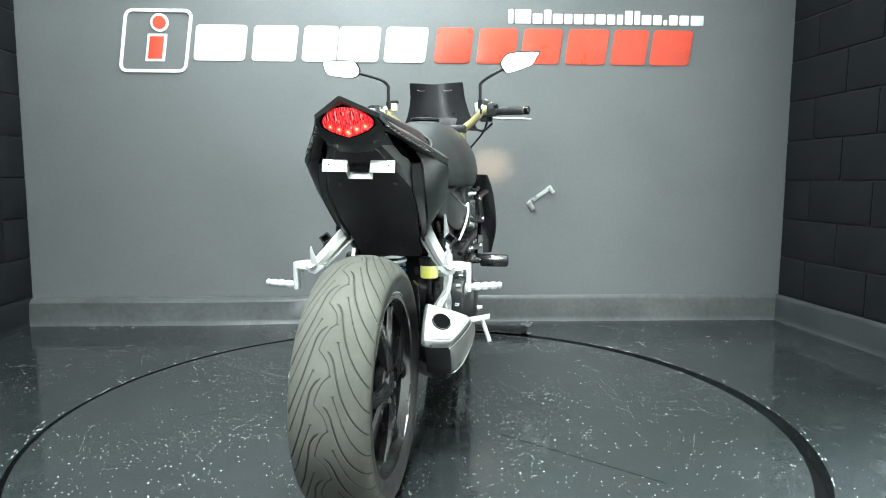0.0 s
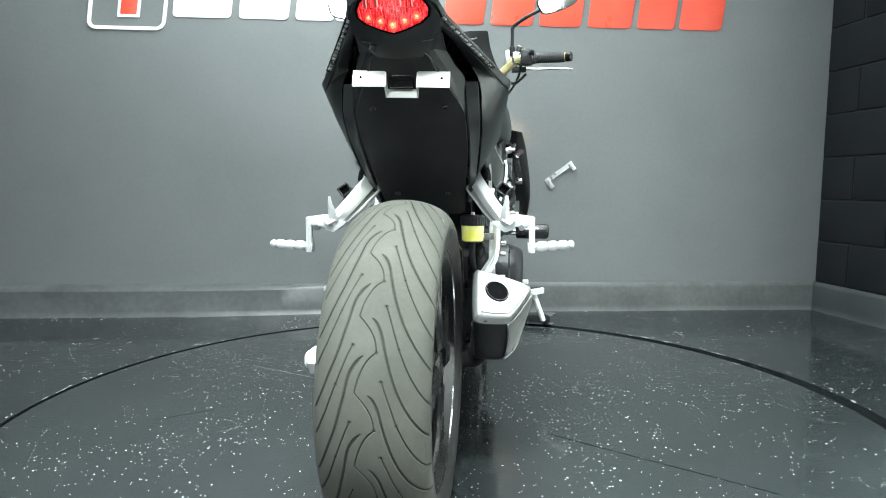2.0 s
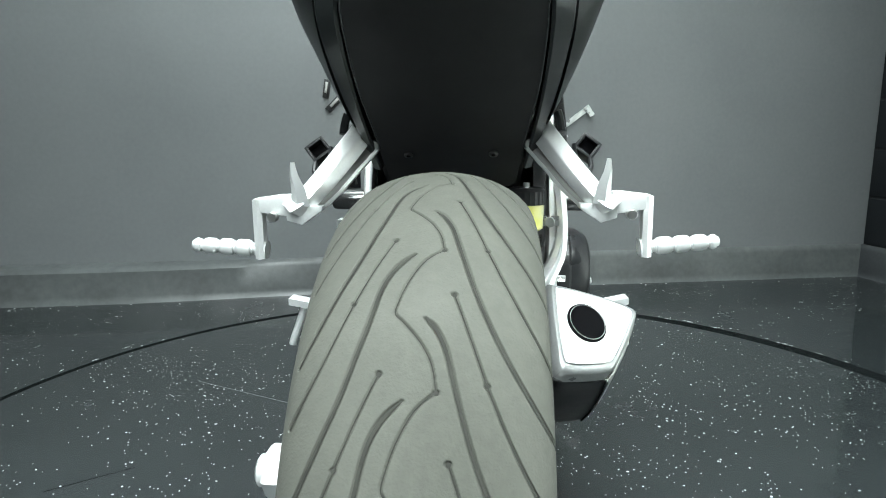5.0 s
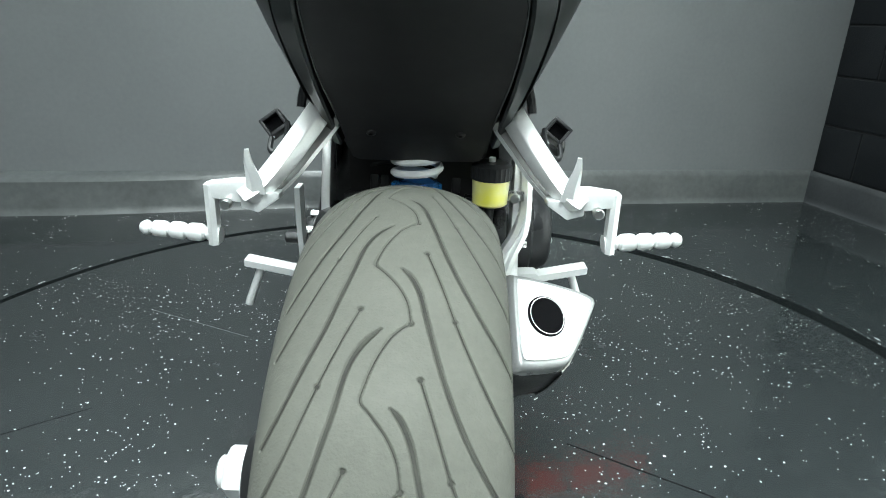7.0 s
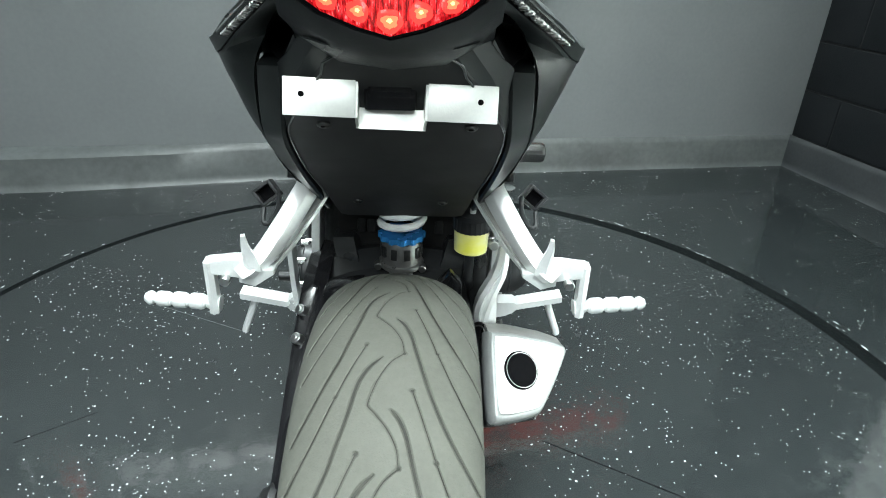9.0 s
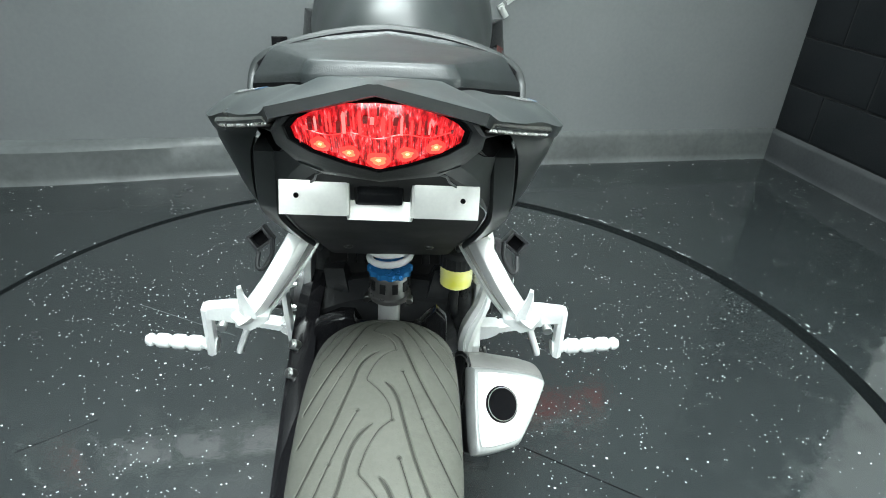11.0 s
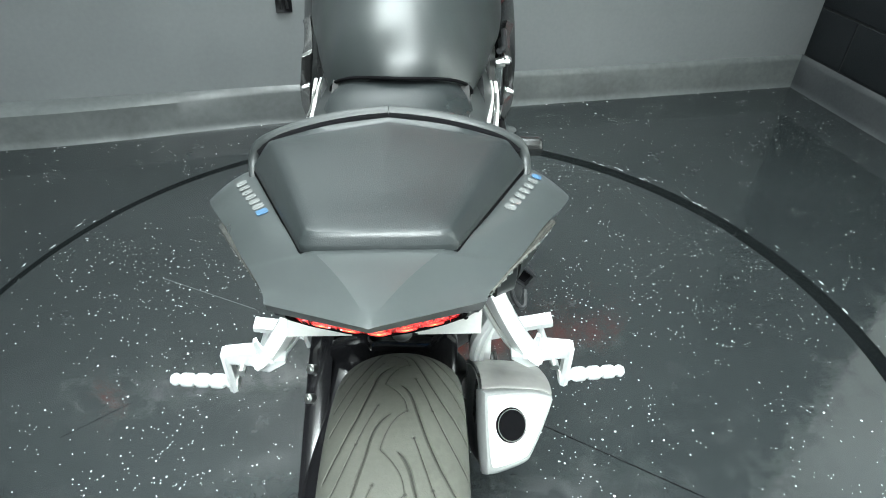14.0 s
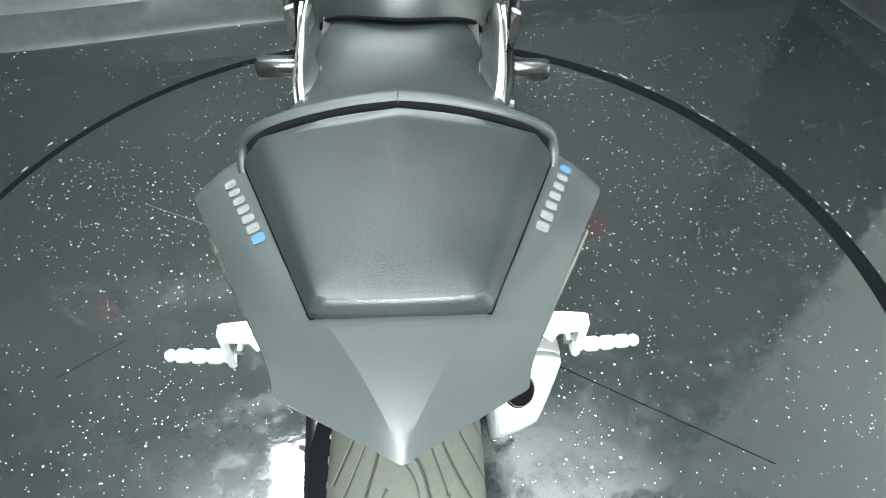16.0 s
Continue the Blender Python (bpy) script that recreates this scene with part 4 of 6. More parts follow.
# ---- foot peg hangers and pegs ----
for s in (-1, 1):
    def S(x, y, z):
        return LEAN @ Vector((s * x, y, z))

    # passenger hanger arm, a box beam from under the tail out to the peg
    bm = new_bm()
    rings = []
    for x, y, z, k in ((0.1085, 0.305, 0.708, 0.7), (0.116, 0.290, 0.700, 0.86), (0.130, 0.258, 0.676, 0.88), (0.160, 0.214, 0.632, 0.84), (0.186, 0.190, 0.600, 0.78), (0.203, 0.182, 0.588, 0.72)):
        n = Vector((0.79, 0, 0.61)) * k
        c = Vector((x, y, z))
        q = [c + n * 0.010 + Vector((0, 0.006, 0)), c + n * 0.012 + Vector((0, -0.010, 0)), c - n * 0.010 + Vector((0, -0.020, 0)), c - n * 0.026 + Vector((0, -0.006, 0)), c - n * 0.020 + Vector((0, 0.010, 0))]
        rings.append([S(*p) for p in q])
    loft(bm, rings, sub=3)
    bevel_new(bm, bm.faces[:], 0.002)
    arm = part("passenger_peg_hanger", bm, M_SILVER, bike, "bright cast aluminium passenger foot peg hanger")
    # recessed web and lower flange of the casting, and the wedge under the pivot
    # web takes a darker grey than the casting, painting its shade
    for name, lo, hi, mat, back in (("hanger_web", 0.031, 0.018, M_MUFSIDE, 0.004), ("hanger_flange", 0.0355, 0.031, M_SILVER, -0.006)):
        bm = new_bm()
        rings = []
        for x, y, z, k in ((0.118, 0.286, 0.694, 1.0), (0.130, 0.262, 0.674, 1.0), (0.148, 0.234, 0.650, 0.96), (0.166, 0.212, 0.624, 0.9), (0.184, 0.194, 0.602, 0.8)):
            n, p = Vector((0.79, 0, 0.61)) * k, Vector((x, y, z))
            rings.append([S(*(p - n * hi + Vector((0, back, 0)))), S(*(p - n * lo + Vector((0, back + 0.004, 0)))), S(*(p - n * lo + Vector((0, 0.016, 0)))), S(*(p - n * hi + Vector((0, 0.016, 0))))])
        loft(bm, rings, sub=2)
        part(name, bm, mat, arm)
    bm = new_bm()
    loft(bm, [[S(x, 0.176, z1), S(x, 0.176, z0), S(x, 0.200, z0), S(x, 0.200, z1)] for x, z0, z1 in ((0.160, 0.584, 0.590), (0.186, 0.566, 0.590), (0.206, 0.572, 0.592))])
    bevel_new(bm, bm.faces[:], 0.0015)
    part("pivot_wedge", bm, M_SILVER, arm)
    bm = new_bm()
    loft(bm, [[S(x, y + 0.004, z), S(x + w, y, z), S(x + w * 0.6, y - 0.006, z), S(x - 0.002, y - 0.004, z)] for x, y, z, w in ((0.176, 0.176, 0.590, 0.022), (0.180, 0.170, 0.612, 0.016), (0.187, 0.167, 0.630, 0.009), (0.190, 0.166, 0.645, 0.004))], sub=2)
    part("heel_fin", bm, M_SILVER, arm)
    for x, y, z in ((0.110, 0.282, 0.664), (0.106, 0.285, 0.702)):
        bm = new_bm()
        rod(bm, S(x, y, z), S(x - 0.004, y - 0.022, z - 0.002), 0.008, n=12)
        part("mount_bolt", bm, M_BOLT, arm)
    # folding passenger peg
    bm = new_bm()
    loft(bm, [[S(x, 0.178, z + h), S(x, 0.200, z + h), S(x, 0.200, z - h), S(x, 0.178, z - h)] for x, z, h in ((0.200, 0.590, 0.014), (0.215, 0.591, 0.013), (0.232, 0.591, 0.0105), (0.248, 0.591, 0.009))])
    bevel_new(bm, bm.faces[:], 0.003)
    loft(bm, [[S(0.238, 0.180, z), S(0.2435, 0.176, z), S(0.250, 0.180, z), S(0.251, 0.198, z), S(0.239, 0.198, z)] for z in (0.598, 0.560, 0.522)])
    peg = part("passenger_peg", bm, M_SILVER, bike, "bright folding passenger foot peg on a cranked arm")
    bm = new_bm()
    prof = []
    for h0, h1, r in ((0.04, 0.19, 0.0094), (0.20, 0.42, 0.0110), (0.43, 0.64, 0.0107), (0.65, 0.86, 0.0102), (0.87, 0.985, 0.0094)):
        prof += [(h0, r - 0.0028), (h0 + 0.012, r - 0.0028), (h0 + 0.022, r - 0.0012), (h0 + 0.06, r), (h1 - 0.05, r), (h1 - 0.018, r - 0.0010), (h1 - 0.006, r - 0.0028)]
    lathe(bm, S(0.236, 0.188, 0.5335), S(0.334, 0.190, 0.5400), [(0, 0.011)] + prof + [(1.0, 0.0060)], 22)
    part("peg_barrel", bm, M_SILVER, peg)
    bm = new_bm()
    rod(bm, S(0.222, 0.178, 0.577), S(0.222, 0.166, 0.577), 0.0065, n=12)
    part("pivot_bolt", bm, M_BOLT, peg)
    # luggage strap hook: a black buckle with a dark slot on the arm
    bm = new_bm()
    tilt = Matrix.Rotation(radians(-18), 4, "X") @ Matrix.Rotation(s * radians(38), 4, "Y")
    hub = S(0.184, 0.280, 0.655)
    for c, sz in (((0.0, 0, 0.0110), (0.029, 0.026, 0.0045)), ((0.0, 0, -0.0110), (0.029, 0.026, 0.0045)), ((0.0125, 0, 0), (0.0045, 0.026, 0.026)), ((-0.0125, 0, 0), (0.0045, 0.026, 0.026)), ((0, 0.008, 0), (0.024, 0.010, 0.022))):
        box(bm, hub + tilt.to_3x3() @ Vector(c), sz, 0.0015, tilt)
    tube(bm, [S(0.166, 0.270, 0.660), S(0.166, 0.252, 0.642), S(0.176, 0.240, 0.628), S(0.184, 0.242, 0.629), S(0.186, 0.262, 0.640)], 0.0034, n=8)
    tube(bm, [S(0.150, 0.280, 0.678), S(0.148, 0.284, 0.694), S(0.144, 0.284, 0.706)], 0.006, n=8)
    hook = part("strap_hook", bm, M_PLASTIC, arm, "black plastic strap hook")
    # black panel paints the shade within the buckle
    bm = new_bm()
    box(bm, hub + tilt.to_3x3() @ Vector((0, 0.001, 0)), (0.0205, 0.004, 0.0175), 0.0005, tilt)
    part("hook_slot_shade", bm, M_PIT, hook)
    # rider's rear-set plate
    bm = new_bm()
    m = flat_face(S(0.148, 0.42, 0.5), (0, 1, 0), (0, 0, 1))
    prism(bm, [(0.02, 0.16), (-0.01, 0.10), (-0.030, 0.03), (-0.038, -0.05), (-0.062, -0.100), (-0.058, -0.132), (-0.030, -0.128), (0.0, -0.09), (0.05, -0.09), (0.062, -0.06), (0.022, -0.02), (0.030, 0.06), (0.060, 0.15)], m, 0.014, 0.003)
    plate = part("rear_set_plate", bm, M_SILVER, bike, "bright cast aluminium rider foot peg plate")
    if s > 0:
        bm = new_bm()
        loft(bm, [[(x0, y + 0.022, z), (x0, y, z), (x0 + 0.008, y - 0.005, z), (x0 + 0.012, y + 0.002, z), (x1 - 0.012, y + 0.002, z), (x1 - 0.008, y - 0.005, z), (x1, y, z), (x1, y + 0.022, z)]
                  for x0, x1, y, z in ((0.158, 0.174, 0.400, 0.600), (0.162, 0.178, 0.386, 0.555), (0.161, 0.178, 0.374, 0.518), (0.150, 0.173, 0.358, 0.487), (0.131, 0.158, 0.344, 0.458), (0.123, 0.149, 0.337, 0.428), (0.126, 0.148, 0.337, 0.395))], sub=2)
        part("strut", bm, M_SILVER, plate)
    bm = new_bm()
    loft(bm, [[S(x, 0.428, z + h), S(x, 0.458, z + h), S(x, 0.458, z - h), S(x, 0.428, z - h)] for x, z, h in [(0.155, 0.374, 0.016), (0.185, 0.378, 0.014), (0.20, 0.382, 0.010)] + [(0.205 + 0.0045 * k, 0.383 + 0.0009 * k, 0.0052 + 0.0010 * (k % 2)) for k in range(19)]])
    part("rider_peg", bm, M_SILVER, plate)
    bm = new_bm()
    tube(bm, [S(0.262, 0.443, 0.388), S(0.272, 0.440, 0.360), S(0.283, 0.436, 0.330), S(0.285, 0.436, 0.322)], 0.0065, n=10)
    part("peg_feeler", bm, M_SILVER, plate)
    bm = new_bm()
    if s > 0:
        tube(bm, [S(0.165, 0.46, 0.392), S(0.175, 0.52, 0.398), S(0.19, 0.57, 0.392), S(0.24, 0.60, 0.392)], 0.007, n=8)
        box(bm, S(0.225, 0.585, 0.400), (0.055, 0.022, 0.010), 0.003)
    else:
        tube(bm, [S(0.165, 0.46, 0.392), S(0.172, 0.56, 0.380), S(0.178, 0.62, 0.378), S(0.225, 0.63, 0.380)], 0.006, n=8)
    part("foot_lever", bm, M_SILVER, plate)
    bm = new_bm()
    rod(bm, S(0.160, 0.368, 0.375), S(0.170, 0.366, 0.375), 0.012, n=14)
    tube(bm, [S(0.166, 0.362, 0.398), S(0.170, 0.356, 0.380), S(0.166, 0.360, 0.358)], 0.004, n=8)
    part("mount_bolt", bm, M_DARKBOLT, plate)
    if s < 0:
        bm = new_bm()
        loft(bm, [[(-0.172, y, z), (-0.180, y, z), (-0.180, y + 0.03, z), (-0.172, y + 0.03, z)] for y, z in ((0.36, 0.545), (0.365, 0.50), (0.38, 0.43), (0.40, 0.37))], sub=2)
        part("heel_guard", bm, M_SILVER, plate)
        bm = new_bm()
        rod(bm, (-0.172, 0.40, 0.452), (-0.205, 0.40, 0.452), 0.009, n=14)
        part("shift_pivot", bm, M_ENGINE, plate)

# ---- tail ----
bm = new_bm()
TAIL = [
    [(0, -0.174, 1.0040), (0.003, -0.1725, 1.0038), (0.076, -0.116, 0.971), (0.074, -0.114, 0.962), (0, -0.170, 0.9965)],
    [(0, -0.158, 1.0022), (0.005, -0.157, 1.0020), (0.080, -0.101, 0.965), (0.078, -0.097, 0.955), (0, -0.150, 0.990)],
    [(0, -0.115, 0.9935), (0.0235, -0.115, 0.9928), (0.089, -0.078, 0.954), (0.086, -0.074, 0.944), (0, -0.11, 0.976)],
    [(0, -0.078, 0.9830), (0.043, -0.078, 0.9822), (0.104, -0.046, 0.943), (0.101, -0.042, 0.932), (0, -0.07, 0.966)],
    [(0, -0.068, 0.9790), (0.049, -0.066, 0.9770), (0.110, -0.034, 0.9385), (0.107, -0.030, 0.9270), (0, -0.06, 0.955)],
    [(0, -0.030, 0.9640), (0.068, -0.030, 0.9650), (0.124, -0.005, 0.929), (0.120, -0.001, 0.917), (0, -0.03, 0.95)],
    [(0, 0.020, 0.946), (0.092, 0.020, 0.947), (0.151, 0.053, 0.912), (0.146, 0.058, 0.899), (0, 0.02, 0.934)],
    [(0, 0.100, 0.922), (0.122, 0.100, 0.924), (0.184, 0.120, 0.886), (0.179, 0.124, 0.872), (0, 0.10, 0.912)],
    [(0, 0.150, 0.904), (0.144, 0.150, 0.908), (0.1965, 0.147, 0.8795), (0.192, 0.151, 0.865), (0, 0.15, 0.894)],
    [(0, 0.175, 0.897), (0.147, 0.172, 0.903), (0.1965, 0.164, 0.8745), (0.192, 0.166, 0.859), (0, 0.175, 0.887)],
    [(0, 0.200, 0.890), (0.148, 0.190, 0.896), (0.189, 0.179, 0.8680), (0.184, 0.181, 0.854), (0, 0.20, 0.880)],
    [(0, 0.225, 0.880), (0.146, 0.205, 0.888), (0.172, 0.191, 0.8650), (0.167, 0.193, 0.852), (0, 0.225, 0.870)],
]
rings = []
for n, half in enumerate(TAIL):
    fine = []
    for i in range(len(half) - 1):
        a, b = Vector(half[i]), Vector(half[i + 1])
        steps = 6 if i in (1, 3) else 1
        for k in range(steps):
            t = k / steps
            p = a.lerp(b, t)
            if i == 1:
                p.z += (0.0, 0.001, 0.001, 0.001, 0.002, 0.004, 0.006)[min(n, 6)] * math.sin(math.pi * t)
            if i == 3 and n > 1:
                p.z += 0.012 * math.sin(math.pi * min(1.0, 1.3 * t))
            fine.append(p)
    fine.append(Vector(half[-1]))
    rings.append(both_sides(fine))
loft(bm, rings, sub=3)
bmesh.ops.recalc_face_normals(bm, faces=bm.faces[:])
cowl_skin = BVHTree.FromBMesh(bm)
cowl = part("tail_cowl", bm, M_COWL, bike, "matt black pointed tail cowl with two crease lines", 24)
cowl.matrix_basis = LEAN

for s in (-1, 1):
    def S(x, y, z):
        return Vector((s * x, y, z))

    # outer side panel, from the edge of the wing in to the vent and the upright strip
    bm = new_bm()
    outer = [(0.071, -0.104, 0.950), (0.106, -0.024, 0.925), (0.146, 0.062, 0.897), (0.178, 0.128, 0.871), (0.193, 0.164, 0.859), (0.187, 0.212, 0.828), (0.179, 0.258, 0.798), (0.170, 0.305, 0.768), (0.141, 0.285, 0.728)]
    inner = [(0.074, -0.088, 0.938), (0.091, -0.014, 0.9270), (0.112, 0.045, 0.908), (0.122, 0.074, 0.8945), (0.138, 0.086, 0.862), (0.141, 0.102, 0.802), (0.138, 0.150, 0.752), (0.130, 0.205, 0.704), (0.125, 0.235, 0.686)]
    rings = []
    for k, (o, i) in enumerate(zip(outer, inner)):
        o, i = Vector(o), Vector(i)
        bow = Vector((0.006, -0.006, -0.002)) * math.sin(math.pi * k / 8)
        rings.append([S(*o), S(*(o.lerp(i, 0.33) + bow)), S(*(o.lerp(i, 0.66) + bow)), S(*i), S(i.x - 0.002, i.y + 0.016, i.z + 0.006), S(o.x - 0.010, o.y + 0.02, o.z + 0.004)])
    loft(bm, rings, sub=3)
    panel = part("tail_side_panel", bm, M_PANEL, bike, "matt black folded side panel under the tail", 30)
    panel.matrix_basis = LEAN
    # upright strip beside the tray, with a blunt upper end
    bm = new_bm()
    rings = []
    for (ix, iy, iz), (ox, oy, oz), back in (((0.107, 0.076, 0.8690), (0.1335, 0.079, 0.8680), 0.030), ((0.109, 0.074, 0.830), (0.1365, 0.086, 0.830), 0.032), ((0.1115, 0.084, 0.795), (0.1375, 0.100, 0.795), 0.034),
                                             ((0.1125, 0.130, 0.757), (0.1345, 0.142, 0.757), 0.034), ((0.111, 0.180, 0.718), (0.1290, 0.190, 0.720), 0.032), ((0.107, 0.230, 0.680), (0.1210, 0.240, 0.682), 0.030), ((0.100, 0.297, 0.629), (0.1110, 0.302, 0.632), 0.026)):
        a, b = Vector((ix, iy, iz)), Vector((ox, oy, oz))
        out = Vector((0.001, -0.004, -0.002))
        rings.append([S(*a), S(*(a.lerp(b, 0.10) + out)), S(*(a.lerp(b, 0.90) + out)), S(*b), S(b.x - 0.002, b.y + back, b.z + 0.004), S(a.x, a.y + back, a.z + 0.004)])
    loft(bm, rings, sub=3)
    part("edge_strip", bm, M_PANEL, panel, "", 25)
    # deep air vent beside the lamp, lined near-black to paint its inner shade
    mouth = [(0.086, -0.020, 0.926), (0.098, 0.006, 0.9235), (0.112, 0.044, 0.909), (0.122, 0.073, 0.893), (0.118, 0.070, 0.882), (0.106, 0.048, 0.877), (0.092, 0.016, 0.889), (0.079, -0.012, 0.905)]
    bm = new_bm()
    mid = sum((Vector(p) for p in mouth), Vector()) / len(mouth)
    front = [bm.verts.new(S(*p)) for p in mouth]
    deep = [bm.verts.new(S(*(mid.lerp(Vector(p), 0.8) + Vector((-0.006, 0.050, 0.016))))) for p in mouth]
    for k in range(8):
        bm.faces.new((front[k], front[(k + 1) % 8], deep[(k + 1) % 8], deep[k]))
    bm.faces.new(deep)
    part("vent", bm, M_PIT, panel)
    # indicator: a row of small clear lenses let into the edge of the wing
    line = [S(0.080, -0.082, 0.9550), S(0.109, -0.024, 0.9340), S(0.138, 0.032, 0.9140), S(0.163, 0.082, 0.8970)]
    drop = Vector((-s * 0.0010, -0.0040, -0.0030))
    bm = new_bm()
    tube(bm, [p + drop * 0.6 for p in line], 0.0056, n=10, squash=0.75)
    ind = part("indicator", bm, M_CLEAR, bike, "narrow clear indicator lens strip")
    ind.matrix_basis = LEAN
    dense = spline(line, 24)
    for k in range(13):
        p = dense[4 + k * 5] + drop * 1.5
        q = dense[4 + k * 5 + 2] + drop * 1.5
        bm = new_bm()
        along = (q - p).normalized()
        m = flat_face(p, along, drop.cross(along))
        prism(bm, rounded(0.0058, 0.0066 - 0.0014 * (k % 3 == 1), 0.0016, 3, 0.2), m, 0.0016, 0.0004)
        prism(bm, rounded(0.0016, 0.0072, 0.0005, 2, 0.2), flat_face(p + along * 0.0046, along, drop.cross(along)), 0.0022, 0.0003)
        part("indicator_led", bm, (M_BOLT, M_COLLAR, M_MUFSIDE)[k % 3], ind)

# lamp face: a sloped shield under the lip
LAMP = [(0, 0.985), (0.020, 0.983), (0.040, 0.9755), (0.054, 0.9655), (0.0605, 0.957), (0.0590, 0.946), (0.046, 0.936), (0.022, 0.9265), (0.0, 0.9205)]


def lamp_pt(x, z, back=0.0):
    y = -0.098 - (z - 0.921) * 0.72 + 0.75 * abs(x) ** 1.5
    return Vector((x, y + back * 0.81, z - abs(back) * 0.15 * (1 if back > 0 else -1)))


def lamp_ring(k, back):
    full = LAMP + [(-x, z) for x, z in reversed(LAMP) if x > 0]
    return [lamp_pt(x * k, 0.955 + (z - 0.955) * k, back) for x, z in full]


bm = new_bm()
loft(bm, [lamp_ring(0.94, 0.016), lamp_ring(1.0, 0.003), lamp_ring(0.97, 0.0), lamp_ring(0.7, -0.002), lamp_ring(0.3, -0.003)])
lamp = part("tail_lamp", bm, M_LENS, bike, "glowing red tail lamp with lit bulbs")
lamp.matrix_basis = LEAN
rnd = random.Random(5)
# moulded facets of the lens: short uneven streaks above that paint glints and dark spots, a ridge, and fine ribs below
for i in range(27):
    x = -0.0500 + 0.00385 * i + 0.0012 * rnd.random()
    top = 0.9815 - 0.36 * max(0, abs(x) - 0.014) ** 0.98
    high = top - 0.010 * rnd.random()
    low = max(0.957, high - 0.006 - 0.018 * rnd.random())
    if high - low > 0.003:
        bm = new_bm()
        w = 0.0007 + 0.0011 * rnd.random()
        a, b = lamp_pt(x, high, -0.0021), lamp_pt(x + 0.0016 * (rnd.random() - 0.5), low, -0.0024)
        m = flat_face((a + b) / 2, (1, 0, 0), a - b)
        prism(bm, [(-w, -(a - b).length / 2), (w * 0.7, -(a - b).length / 2), (w, (a - b).length * 0.42), (0, (a - b).length / 2), (-w * 0.8, (a - b).length * 0.35)], m, 0.0008, 0)
        part("lens_facet", bm, (M_LENSRIB, M_LENSDARK, M_PINK, M_LENSDARK, M_LENSRIB)[i % 5], lamp)
bm = new_bm()
tube(bm, [lamp_pt(x, 0.9555 - 0.002 * math.cos(x * 180), -0.0030) for x in np.linspace(-0.050, 0.050, 25)], 0.0005, n=6, sub=1)
part("lens_ridge", bm, M_LENSRIB, lamp)
for i in range(46):
    x = -0.0545 + 0.00242 * i
    low = 0.9265 + 0.25 * abs(x)
    high = 0.9535 - 0.0015 * (i % 2)
    if high - low > 0.004:
        bm = new_bm()
        tube(bm, [lamp_pt(x, high, -0.0026), lamp_pt(x, low + 0.003, -0.0026)], 0.00032, n=4, sub=1)
        part("lens_rib", bm, (M_LENSRIB, M_LENSDARK)[i % 2], lamp)
# flat glowing discs paint the halo and bloom round each bulb
for x, z, r in ((0.0, 0.9315, 0.0092), (-0.0205, 0.9375, 0.0080), (0.0205, 0.9375, 0.0080), (-0.0405, 0.9435, 0.0076), (0.0405, 0.9435, 0.0076)):
    for name, k, back, mat in (("bulb_halo", 0.95, -0.0029, M_HALO), ("bulb_glow", 0.62, -0.0032, M_GLOW), ("bulb", 0.38, -0.0034, M_LED)):
        bm = new_bm()
        ring = [bm.verts.new(lamp_pt(x + r * k * (1 + 0.05 * math.sin(5 * a + 40 * x + 9 * k)) * math.cos(a), max(z + r * k * (1 + 0.10 * math.sin(3 * a + 70 * x)) * math.sin(a), 0.9225 + 0.25 * abs(x)), back)) for a in np.linspace(0, 2 * math.pi, 29)[:-1]]
        top = bm.verts.new(lamp_pt(x, z + 0.001, back - 0.0012))
        for j in range(28):
            bm.faces.new((ring[j], ring[(j + 1) % 28], top))
        part(name, bm, mat, lamp)
# black ring paints the shade in the gap between lens and bezel
bm = new_bm()
loft(bm, [lamp_ring(0.985, 0.004), lamp_ring(0.992, -0.0022), lamp_ring(1.050, -0.0036), lamp_ring(1.062, 0.004)], cap=False)
part("lens_gap_shade", bm, M_PIT, lamp, "thin black ring painting the gap round the lens")
bm = new_bm()
outer0 = [(0, -0.143, 0.990), (0.024, -0.136, 0.986), (0.046, -0.123, 0.977), (0.067, -0.113, 0.965), (0.077, -0.097, 0.948), (0.078, -0.075, 0.930), (0.066, -0.070, 0.916), (0.046, -0.070, 0.905), (0, -0.075, 0.901)]
ring_out = [Vector(p) for p in outer0] + [Vector((-p[0], p[1], p[2])) for p in reversed(outer0) if p[0] > 0]
loft(bm, [lamp_ring(1.03, 0.010), lamp_ring(1.050, 0.000), lamp_ring(1.085, -0.003), [a.lerp(b, 0.55) + Vector((0, -0.003, 0)) for a, b in zip(lamp_ring(1.085, -0.003), ring_out)], ring_out, [Vector((p.x * 0.9, p.y + 0.03, p.z - 0.012)) for p in ring_out]], cap=False)
bezel = part("lamp_bezel", bm, M_PLASTIC, bike, "black shield-shaped lamp surround", 28)
bezel.matrix_basis = LEAN

# black neck between the lamp, the vents and the tray
bm = new_bm()
